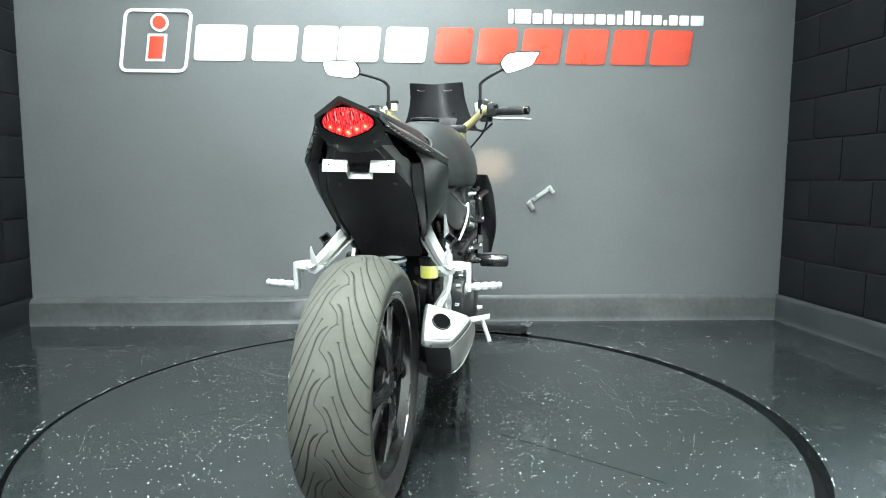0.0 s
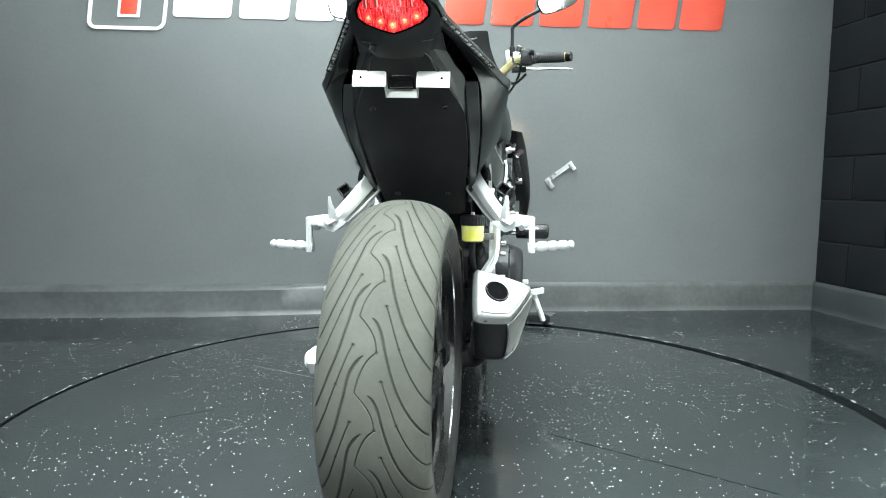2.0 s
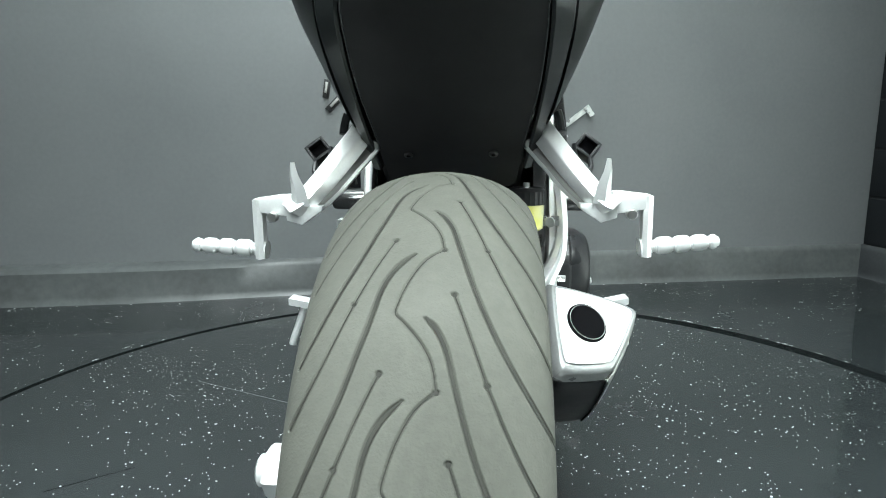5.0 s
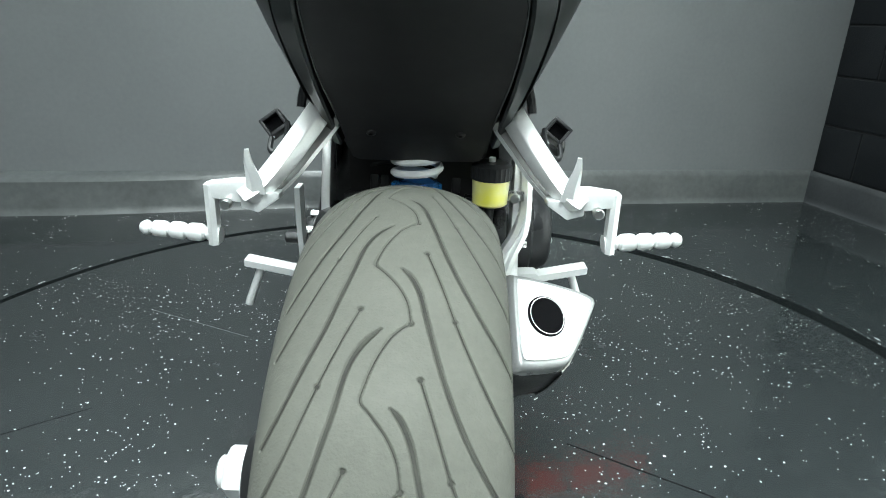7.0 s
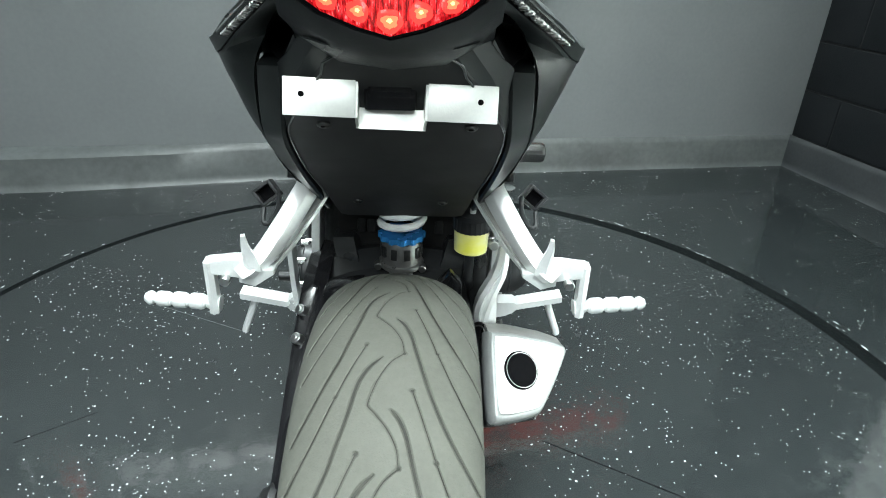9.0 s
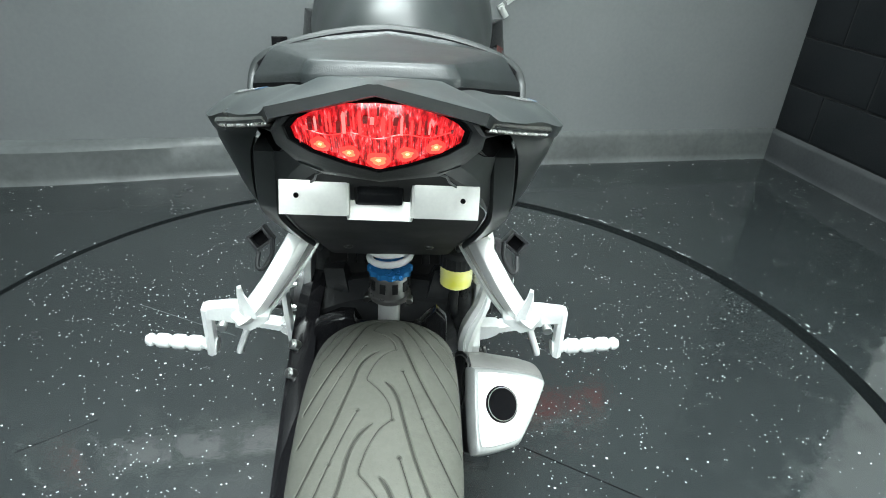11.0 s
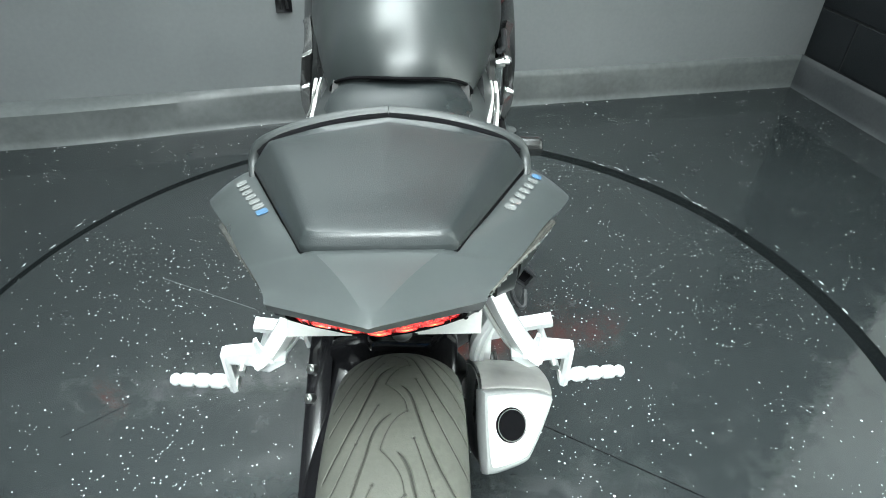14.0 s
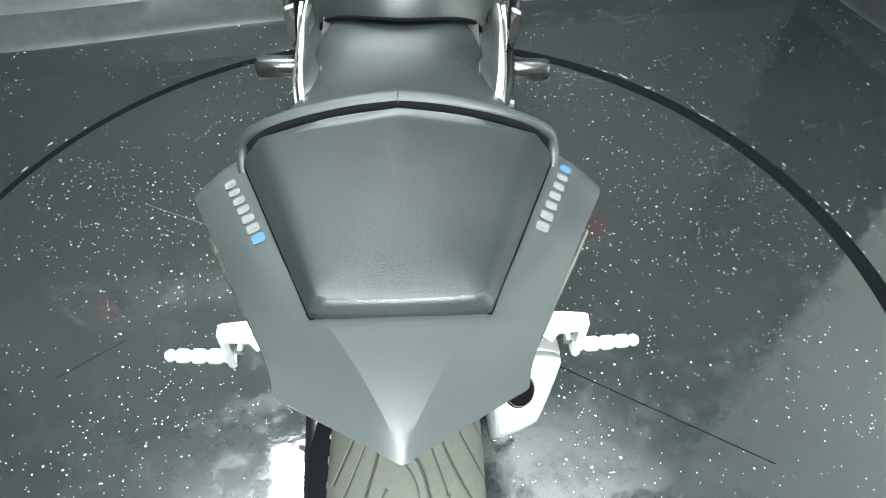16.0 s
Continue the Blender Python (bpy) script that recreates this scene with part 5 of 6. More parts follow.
loft(bm, [both_sides([(0, y0, z0), (w0, y0, z0), (w1, y1, z1), (w2, y2, z2), (w2 * 0.9, y2 + 0.03, z2 + 0.006), (0, y2 + 0.04, z2)])
          for y0, z0, w0, y1, z1, w1, y2, z2, w2 in ((-0.079, 0.9110, 0.046, -0.074, 0.915, 0.062, -0.056, 0.930, 0.078), (-0.062, 0.9060, 0.046, -0.057, 0.909, 0.058, -0.030, 0.920, 0.079),
                                                     (-0.050, 0.9040, 0.047, -0.042, 0.906, 0.060, -0.008, 0.908, 0.081), (-0.010, 0.8730, 0.066, 0.000, 0.876, 0.082, 0.024, 0.887, 0.095),
                                                     (0.035, 0.8380, 0.092, 0.046, 0.842, 0.102, 0.056, 0.873, 0.109), (0.072, 0.8090, 0.108, 0.080, 0.814, 0.112, 0.090, 0.852, 0.112))])
under = part("undertail", bm, M_PANEL, bike, "black moulded neck under the tail lamp", 22)
under.matrix_basis = LEAN
bm = new_bm()
box(bm, (-0.004, 0.008, 0.8585), (0.045, 0.026, 0.025), 0.004)
box(bm, (-0.004, -0.006, 0.8640), (0.036, 0.004, 0.010), 0.0015)
part("plate_lamp", bm, M_GLOSS, under, "small black plate lamp block")

# long flat tray with four screws
TRAY = [(0.044, 0.000), (0.060, 0.033), (0.080, 0.078), (0.098, 0.122), (0.1085, 0.157), (0.1105, 0.21), (0.1095, 0.275), (0.1035, 0.335), (0.0985, 0.385), (0.0945, 0.445), (0.091, 0.484), (0.082, 0.492), (0.0, 0.494)]
full = TRAY + [(-x, d) for x, d in reversed(TRAY) if x > 0]
bm = new_bm()
m_tray = flat_face((0, -0.052, 0.9020), (1, 0, 0), (0, 0.7876, -0.6161))
tray_n = m_tray.col[2].to_3d()
tray_n = tray_n if tray_n.z < 0 else -tray_n
prism(bm, full, Matrix.Translation(-tray_n * 0.012) @ m_tray, 0.012 if tray_n.dot(m_tray.col[2].to_3d()) > 0 else -0.012, 0.003)
tray = part("undertray", bm, M_TRAY, bike, "flat matt black undertray panel with screws")
tray.matrix_basis = LEAN
bm = new_bm()
edge = [(0.0425, 0.003), (0.0585, 0.035), (0.0785, 0.079), (0.0965, 0.123), (0.107, 0.158), (0.109, 0.21), (0.108, 0.275), (0.102, 0.335), (0.097, 0.385)]
tube(bm, [m_tray @ Vector((x, d, 0)) + tray_n * 0.0006 for x, d in [(-a, b) for a, b in reversed(edge)] + edge], 0.0011, n=6, sub=2)
part("tray_edge", bm, M_COWL, tray)
for x, d in ((-0.070, 0.138), (0.072, 0.138), (-0.059, 0.409), (0.057, 0.409)):
    p = m_tray @ Vector((x, d, 0))
    bm = new_bm()
    lathe(bm, p + tray_n * -0.004, p + tray_n * 0.0035, [(0, 0.0065), (0.8, 0.0065), (1, 0.0045), (1, 0.0025), (0.6, 0.0025), (0.6, 0.0)], 14)
    part("screw", bm, M_DARKBOLT, tray)

# number plate bracket: two ears folded back to a lower middle strip
m_br = LEAN @ flat_face((-0.002, -0.0175, 0.8585), (1, 0.03, -0.030), (0, 0.28, 1))
bm = new_bm()
loft(bm, [[m_br @ Vector((x, v, d)) for v, d in ((-0.0240, -0.0255), (-0.0060, -0.0285), (-0.0060, -0.0305), (-0.0240, -0.0275))] for x in (-0.0302, 0.0302)])
brk = part("plate_bracket", bm, M_PLATE, bike, "brushed aluminium number plate bracket with no plate")
for x in (-1, 1):
    bm = new_bm()
    prism(bm, [(x * 0.0300, -0.0155), (x * 0.0890, -0.0155), (x * 0.0890, 0.0155), (x * 0.0300, 0.0155)], m_br, 0.0022, 0.0006)
    part("bracket_ear", bm, M_PLATE, brk)
    bm = new_bm()
    loft(bm, [[m_br @ Vector((x * w, v, d)) for v, d in ((0.0150, 0.0), (-0.0150, 0.0), (-0.0240, -0.0270), (-0.0060, -0.0300), (0.0150, -0.010))] for w in (0.0302, 0.0280)])
    part("bracket_fold", bm, M_PLATE, brk)
# solid black pins paint the dark of the two screw holes
for x in (-0.074, 0.074):
    bm = new_bm()
    p, n = m_br @ Vector((x, 0.002, 0)), m_br.col[2].to_3d()
    rod(bm, p - n * 0.0008, p + n * 0.0031, 0.0024, n=16)
    part("hole", bm, M_PIT, brk)

# passenger seat pad: a flat top with sloped sides and a pointed front edge
PAD_TOP = [(0, 0.1640, 0.9700), (0.060, 0.1590, 0.9640), (0.1195, 0.1490, 0.9520), (0.0870, 0.048, 0.9690), (0.0535, -0.0520, 0.9885), (0.0440, -0.0585, 0.9895), (0, -0.0605, 0.9900)]
PAD_LOW = [(0, 0.1760, 0.9440), (0.070, 0.1700, 0.9390), (0.1440, 0.1560, 0.9180), (0.1060, 0.030, 0.9500), (0.0600, -0.0580, 0.9790), (0.0500, -0.0650, 0.9800), (0, -0.0660, 0.9805)]


def pad_ring(f, grow=0.0, down=0.0):
    """The outline f of the way from the top face to the foot of the pad."""
    half = [Vector(a).lerp(Vector(b), f) for a, b in zip(PAD_TOP, PAD_LOW)]
    half = spline(half[:3], 3) + [half[2].lerp(half[4], t) for t in (0.04, 0.3, 0.6, 0.96, 1.0)] + spline(half[4:], 2)[1:]
    c = Vector((0, 0.05, 0))
    return both_sides([(p.x * (1 + grow), c.y + (p.y - c.y) * (1 + grow), p.z - down) for p in half])


def pad_face(k, up):
    """A ring inside the top face, on its gently ridged plane."""
    out = []
    for p in pad_ring(0.0):
        x, y = p.x * k, 0.05 + (p.y - 0.05) * k
        out.append((x, y, 0.9524 + (0.15 - y) * 0.178 + up + 0.016 * max(0.0, 1 - abs(x) / 0.12) * min(1.0, max(0.0, (y + 0.03) / 0.19)) ** 1.5))
    return out


bm = new_bm()
loft(bm, [pad_ring(1.0, 0.0, 0.020), pad_ring(1.0, 0.004, 0.004), pad_ring(0.97, 0.004), pad_ring(0.88, 0.006), pad_ring(0.45, 0.010, -0.001), pad_ring(0.12, 0.008, -0.0012), pad_ring(0.03, 0.0, -0.0006), pad_face(0.965, 0.0010),
          pad_face(0.90, 0.0018), pad_face(0.70, 0.0030), pad_face(0.45, 0.0038), pad_face(0.2, 0.0042), pad_face(0.03, 0.0042)])
seat = part("seat", bm, M_VINYL, bike, "black vinyl two-piece seat with grey piping", 60)
seat.matrix_basis = LEAN
# black ring paints the shadow gap between pad and cowl
bm = new_bm()
loft(bm, [pad_ring(1.0, -0.02, 0.030), pad_ring(1.0, 0.008, 0.018), pad_ring(1.0, 0.012, 0.009), pad_ring(1.0, 0.009, 0.006), pad_ring(1.0, -0.03, 0.006)])
part("pad_gap_shade", bm, M_PIT, seat, "black ring painting the shaded gap under the pad", 30)
bm = new_bm()
for s in (-1, 1):
    tube(bm, [(0, 0.1830, 0.9640), (s * 0.040, 0.1815, 0.9610), (s * 0.085, 0.1790, 0.9530), (s * 0.120, 0.1770, 0.9420), (s * 0.1400, 0.1765, 0.9310), (s * 0.1470, 0.1720, 0.9180), (s * 0.1475, 0.160, 0.9060), (s * 0.1440, 0.146, 0.8990)], 0.0100, n=14, r1=0.0042)
part("piping", bm, M_PIPING, seat)
# black tube paints the shadow line between pad and piping
bm = new_bm()
for s in (-1, 1):
    tube(bm, [(0, 0.1735, 0.9655), (s * 0.040, 0.1715, 0.9620), (s * 0.085, 0.1680, 0.9535), (s * 0.118, 0.1650, 0.9430), (s * 0.1370, 0.1625, 0.9290)], 0.0048, n=10)
part("piping_shade", bm, M_PIT, seat, "black line painting the shade behind the piping")
# rider seat
bm = new_bm()
loft(bm, [both_sides([(0, y, z), (w * 0.55, y, z - 0.004), (w * 0.9, y, z - 0.022), (w, y, z - 0.05), (w * 0.92, y, z - 0.09), (0, y, z - 0.09)])
          for y, z, w in ((0.160, 0.930, 0.143), (0.200, 0.944, 0.148), (0.245, 0.905, 0.156), (0.300, 0.866, 0.162), (0.350, 0.850, 0.156), (0.400, 0.843, 0.138), (0.450, 0.8465, 0.121), (0.500, 0.8560, 0.120), (0.560, 0.8540, 0.114), (0.61, 0.85, 0.105))], sub=4, round_sub=2)
part("rider_seat", bm, M_VINYL, seat, "", 60)

# decal bars on the cowl: pale with a blue end
for s in (-1, 1):
    a, b = (Vector((0.162, 0.160, 1.0)), Vector((0.111, 0.038, 1.0))) if s > 0 else (Vector((-0.158, 0.143, 1.0)), Vector((-0.107, 0.031, 1.0)))
    for k, w in enumerate((0.0150, 0.0120, 0.0140, 0.0140, 0.0140, 0.0150, 0.0155)):
        p = a.lerp(b, (k + 0.5) / 7)
        spot, nrm = cowl_skin.ray_cast(p, Vector((0, 0, -1)))[:2]
        mm = flat_face(spot, (b - a) - nrm * (b - a).dot(nrm), nrm.cross(b - a))
        mm = Matrix.Translation(nrm * 0.0006) @ mm
        off = 0.0005 if mm.col[2].to_3d().dot(nrm) > 0 else -0.0005
        bm = new_bm()
        blue = k == (0 if s > 0 else 6)
        prism(bm, rounded(w * 0.92, 0.0105, 0.0026, 3), mm, off, 0)
        if not blue and k != 4:
            prism(bm, rounded(w * 0.42, 0.0050, 0.002, 3), Matrix.Translation(nrm * 0.0001) @ mm, off * 1.4, 0)
        part("decal_bar", bm, M_DECALB if blue else M_DECALW, cowl)

# ---- tank and front bodywork ----
DROP = ((0, 0), (0.22, 0.012), (0.44, 0.08), (0.68, 0.25), (0.90, 0.56), (0.985, 0.84), (1.0, 1.0), (0.955, 1.16), (0.7, 1.24), (0, 1.24))
bm = new_bm()
# each row: y and height of the crown, half width, drop to the widest line, forward sweep of the sides
loft(bm, [both_sides([(w * f, y + c * f * f, z - e * d) for f, d in DROP])
          for y, z, w, e, c in ((0.5030, 0.8670, 0.117, 0.048, 0.057), (0.5110, 0.8840, 0.121, 0.060, 0.056), (0.5270, 0.9050, 0.126, 0.075, 0.053), (0.555, 0.9290, 0.133, 0.094, 0.049), (0.60, 0.9540, 0.143, 0.120, 0.042),
                                (0.66, 0.983, 0.155, 0.146, 0.034), (0.72, 1.008, 0.166, 0.168, 0.026), (0.78, 1.028, 0.178, 0.187, 0.015), (0.84, 1.044, 0.188, 0.206, 0.008),
                                (0.92, 1.052, 0.194, 0.210, 0), (1.0, 1.046, 0.190, 0.185, 0), (1.07, 1.015, 0.160, 0.13, 0))], sub=3, round_sub=3)
tank = part("fuel_tank", bm, M_TANK, bike, "matt black fuel tank", 60)
bm = new_bm()
lathe(bm, (0, 0.90, 1.050), (0, 0.90, 1.0595), [(0, 0.055), (0.7, 0.055), (1, 0.05)], 32)
part("fuel_cap", bm, M_ENGINE, tank)
# black tube painting the shaded gap where the tank meets the seat
bm = new_bm()
edge = [(0.117 * f, 0.5005 + 0.057 * f * f, 0.8675 - 0.048 * d) for f, d in DROP[:7]]
tube(bm, [(-x, y, z) for x, y, z in reversed(edge[1:])] + edge, 0.0026, n=8, sub=3)
part("tank_gap_shade", bm, M_PIT, tank, "black line painting the shaded gap along the tank")
for s in (-1, 1):
    def S(x, y, z):
        return Vector((s * x, y, z))

    # radiator shroud
    bm = new_bm()
    loft(bm, [[S(x - 0.060, y0, z), S(x - 0.045, y0 - 0.006, z), S(x + 0.004, y1 - 0.012, z), S(x + 0.008, y1, z), S(x - 0.02, y1 - 0.01, z)]
              for x, y0, y1, z in ((0.222, 0.90, 1.02, 0.850), (0.236, 0.92, 1.08, 0.800), (0.246, 0.95, 1.10, 0.740), (0.253, 0.98, 1.10, 0.680), (0.254, 1.00, 1.09, 0.620), (0.240, 0.99, 1.04, 0.540))], sub=3)
    bevel_new(bm, bm.faces[:], 0.002)
    sh = part("radiator_shroud", bm, M_GLOSS, bike, "dark radiator side shroud")
    # narrow faceted wing behind the shroud
    bm = new_bm()
    loft(bm, [[S(x - w, y + 0.004, z + 0.003), S(x + w, y - 0.004, z - 0.004), S(x + w + 0.001, y + 0.004, z - 0.012), S(x - w, y + 0.012, z - 0.008)]
              for x, y, z, w in ((0.228, 1.000, 0.792, 0.008), (0.218, 0.960, 0.782, 0.006), (0.211, 0.905, 0.776, 0.008), (0.209, 0.868, 0.766, 0.0105), (0.2095, 0.862, 0.760, 0.011), (0.2210, 0.868, 0.694, 0.0105), (0.2205, 0.862, 0.686, 0.011), (0.210, 0.800, 0.684, 0.008), (0.195, 0.735, 0.690, 0.003))])
    bevel_new(bm, bm.faces[:], 0.0012)
    part("shroud_wing", bm, M_BOBBIN, sh, "dark polished faceted wing")
    # frame side plate with a bright border
    bm = new_bm()
    m = flat_face(S(0.128, 0.62, 0.70), (0, 1, 0), (0, 0, 1))
    prism(bm, [(-0.12, 0.06), (0.02, 0.10), (0.24, 0.11), (0.30, 0.08), (0.17, 0.05), (0.06, -0.05), (-0.02, -0.14), (-0.12, -0.18), (-0.16, -0.05)], m, 0.016 * s, 0.003)
    fr = part("frame_spar", bm, M_PLASTIC, bike, "black frame side spar with a bright border line")
    bm = new_bm()
    COVER = ((0.35, 0.096, 0.795, 0.118, 0.800, 0.136, 0.730), (0.40, 0.100, 0.820, 0.128, 0.824, 0.140, 0.715), (0.48, 0.106, 0.826, 0.140, 0.805, 0.146, 0.700), (0.56, 0.112, 0.815, 0.1505, 0.781, 0.152, 0.675), (0.62, 0.118, 0.812, 0.158, 0.762, 0.160, 0.660),
             (0.70, 0.125, 0.810, 0.1680, 0.742, 0.167, 0.660), (0.76, 0.130, 0.808, 0.1730, 0.735, 0.172, 0.690), (0.80, 0.135, 0.808, 0.172, 0.737, 0.171, 0.720))
    loft(bm, [[S(xi, y, zi), S((xi + xs) / 2 + 0.003, y, (zi + zs) / 2 + 0.002), S(xs, y, zs), S(xs + 0.003, y, zs - 0.012), S(x + 0.003, y, z0 + 0.006), S(x, y, z0), S(x - 0.014, y, z0), S(xi - 0.01, y, zi - 0.012)]
              for y, xi, zi, xs, zs, x, z0 in COVER], sub=3)
    cover = part("side_cover", bm, M_PANEL, fr, "dark side cover with a double bright border", 30)
    for out, down, r, mat in ((0.0, 0.0, 0.0034, M_PLATE), (0.0085, 0.006, 0.0020, M_COLLAR)):
        bm = new_bm()
        tube(bm, [S(xs + out, y, zs - down + 0.001) for y, xi, zi, xs, zs, x, z0 in COVER], r, n=8, squash=0.8)
        part("border_strip", bm, mat, cover)
    bm = new_bm()
    tube(bm, [S(0.1170, 0.560, 0.817), S(0.1125, 0.52, 0.820), S(0.1060, 0.44, 0.826)], 0.0012, n=6)
    part("seat_line", bm, M_COLLAR, cover)
    for off in (0.0, 0.011):
        bm = new_bm()
        tube(bm, [S(0.180, 0.770 + off, 0.745), S(0.184, 0.748 + off, 0.715), S(0.181, 0.700 + off, 0.675), S(0.175, 0.650 + off, 0.645), S(0.170, 0.610 + off, 0.625)], 0.0038, n=8, squash=0.8)
        part("border_strip", bm, M_PLATE, cover)
    bm = new_bm()
    loft(bm, [[S(0.146, 0.425, z), S(0.152, 0.425, z), S(0.152, y1, z - 0.004), S(0.146, y1, z - 0.004)] for z, y1 in ((0.722, 0.432), (0.700, 0.46), (0.670, 0.50), (0.645, 0.53))])
    part("frame_gusset", bm, M_SILVER, fr)
    bm = new_bm()
    loft(bm, [[S(0.128, y - w, z), S(0.146, y - w, z), S(0.146, y + w, z + 0.01), S(0.128, y + w, z + 0.01)] for y, z, w in ((0.46, 0.66, 0.018), (0.47, 0.62, 0.024), (0.46, 0.56, 0.03))], sub=2)
    part("frame_casting", bm, M_ENGINE, fr)
    # crash bobbin
    bm = new_bm()
    lathe(bm, S(0.215, 0.925, 0.520), S(0.322, 0.925, 0.520), [(0, 0.021), (0.06, 0.024), (0.9, 0.024), (0.97, 0.021), (1, 0.014)], 28)
    bob = part("crash_bobbin", bm, M_BOBBIN, bike, "glossy black crash protector")
    bm = new_bm()
    rod(bm, S(0.17, 0.925, 0.520), S(0.216, 0.925, 0.520), 0.013, n=14)
    part("spacer", bm, M_CHROME, bob)

# raised bars of the sidewall marking
for k in range(7):
    a = 0.62 + 0.060 * k
    bm = new_bm()
    rings = []
    for f in (0.0, 1.0):
        t = a + 0.042 * f
        rings.append([(WX + xx, -r * math.sin(t), AXLE_Z + r * math.cos(t)) for xx, r in ((0.0882, 0.252), (0.0888, 0.253), (0.0880, 0.238), (0.0874, 0.239))])
    loft(bm, rings)
    part("sidewall_bar", bm, M_SIDEBAR, rear)

# engine block, covers and cylinder
bm = new_bm()
loft(bm, [both_sides([(0, y, z1), (w * 0.8, y, z1), (w, y, z1 - 0.04), (w, y, z0 + 0.05), (w * 0.7, y, z0), (0, y, z0)]) for y, z0, z1, w in ((0.46, 0.34, 0.58, 0.13), (0.52, 0.24, 0.62, 0.165), (0.70, 0.21, 0.60, 0.175), (0.86, 0.22, 0.56, 0.165), (0.95, 0.27, 0.50, 0.14))])
bevel_new(bm, bm.faces[:], 0.008)
engine = part("engine", bm, M_ENGINE, bike, "dark metal engine block with round covers")
bm = new_bm()
loft(bm, [both_sides([(0, y0, z), (w, y0, z), (w, y1, z + 0.05), (0, y1, z + 0.05)]) for z, w, y0, y1 in ((0.50, 0.175, 0.70, 0.92), (0.60, 0.18, 0.74, 0.95), (0.68, 0.18, 0.77, 0.97), (0.74, 0.165, 0.80, 0.96))])
bevel_new(bm, bm.faces[:], 0.006)
for k in range(6):
    box(bm, (0, 0.84, 0.545 + 0.022 * k), (0.375, 0.21, 0.006), 0.002)
part("cylinder_head", bm, M_ENGINE, engine)
for s, y, z, r in ((1, 0.56, 0.430, 0.081), (1, 0.74, 0.40, 0.060), (-1, 0.72, 0.40, 0.075), (-1, 0.52, 0.40, 0.055)):
    bm = new_bm()
    lathe(bm, (s * 0.150, y, z), (s * (0.236 if r > 0.08 else 0.205), y, z), [(0, r), (0.55, r), (0.6, r * 0.94), (0.75, r * 0.93), (0.95, r * 0.8), (1, r * 0.72)], 40)
    part("engine_cover", bm, M_ENGINE if r < 0.08 else M_PLASTIC, engine)
    for k in range(8):
        a = 2 * math.pi * k / 8
        bm = new_bm()
        rod(bm, (s * 0.175, y + r * 1.02 * math.cos(a), z + r * 1.02 * math.sin(a)), (s * 0.190, y + r * 1.02 * math.cos(a), z + r * 1.02 * math.sin(a)), 0.006, n=8)
        part("cover_bolt", bm, M_BOLT, engine)
bm = new_bm()
loft(bm, [both_sides([(0, y0, z), (w - 0.012, y0, z), (w, y0 + 0.012, z), (w, y1, z), (0, y1, z)]) for z, w, y0, y1 in ((0.48, 0.165, 0.76, 0.98), (0.60, 0.182, 0.77, 0.99), (0.70, 0.184, 0.79, 1.0), (0.80, 0.178, 0.80, 1.0), (0.85, 0.15, 0.82, 1.0))])
for k in range(7):
    box(bm, (0, 0.88, 0.52 + 0.018 * k), (0.376, 0.21, 0.005), 0.0015)
part("cylinder", bm, M_ENGINE, engine)
for x, y, z, dx, r in ((0.178, 0.82, 0.66, 0.022, 0.019), (0.180, 0.83, 0.60, 0.018, 0.012), (0.178, 0.70, 0.585, 0.022, 0.014), (0.176, 0.77, 0.548, 0.024, 0.011), (0.180, 0.80, 0.775, 0.018, 0.010), (0.186, 0.90, 0.575, 0.026, 0.013)):
    bm = new_bm()
    rod(bm, (x, y, z), (x + dx, y, z + 0.004), r, n=16)
    rod(bm, (x + dx, y, z + 0.004), (x + dx + 0.010, y, z + 0.004), r * 0.55, n=8)
    part("engine_fitting", bm, M_BOLT, engine)
bm = new_bm()
loft(bm, [[(0.180, y - 0.010, z), (0.200, y - 0.006, z), (0.202, y + 0.010, z), (0.180, y + 0.010, z)] for y, z in ((0.84, 0.755), (0.845, 0.72), (0.85, 0.688))], sub=2)
bevel_new(bm, bm.faces[:], 0.002)
part("thermostat_housing", bm, M_CHROME, engine)
bm = new_bm()
loft(bm, [[(0.206, y - 0.006, z), (0.222, y - 0.002, z), (0.224, y + 0.012, z), (0.206, y + 0.012, z)] for y, z in ((0.90, 0.62), (0.905, 0.585), (0.90, 0.55))], sub=2)
part("bracket", bm, M_BOLT, engine)
bm = new_bm()
tube(bm, [(0.17, 0.64, 0.575), (0.195, 0.70, 0.61), (0.205, 0.77, 0.63), (0.20, 0.86, 0.66), (0.21, 0.93, 0.76)], 0.009, n=10)
tube(bm, [(0.17, 0.62, 0.53), (0.195, 0.70, 0.55), (0.19, 0.82, 0.60)], 0.007, n=8)
tube(bm, [(0.185, 0.80, 0.80), (0.200, 0.85, 0.79), (0.205, 0.92, 0.80)], 0.006, n=8)
part("engine_hose", bm, M_PLASTIC, engine)
for k in range(4):
    x = -0.12 + 0.08 * k
    bm = new_bm()
    tube(bm, [(x, 0.95, 0.58), (x, 1.03, 0.48), (x * 0.9, 1.02, 0.32), (x * 0.6, 0.90, 0.19), (x * 0.4 + 0.02, 0.65, 0.165)], 0.019, n=12)
    part("header_pipe", bm, M_ENGINE, engine)
bm = new_bm()
box(bm, (0, 1.085, 0.64), (0.40, 0.035, 0.26), 0.006)
part("radiator", bm, M_BLACK, bike)
# dark middle of the frame behind the shock, under the seat
bm = new_bm()
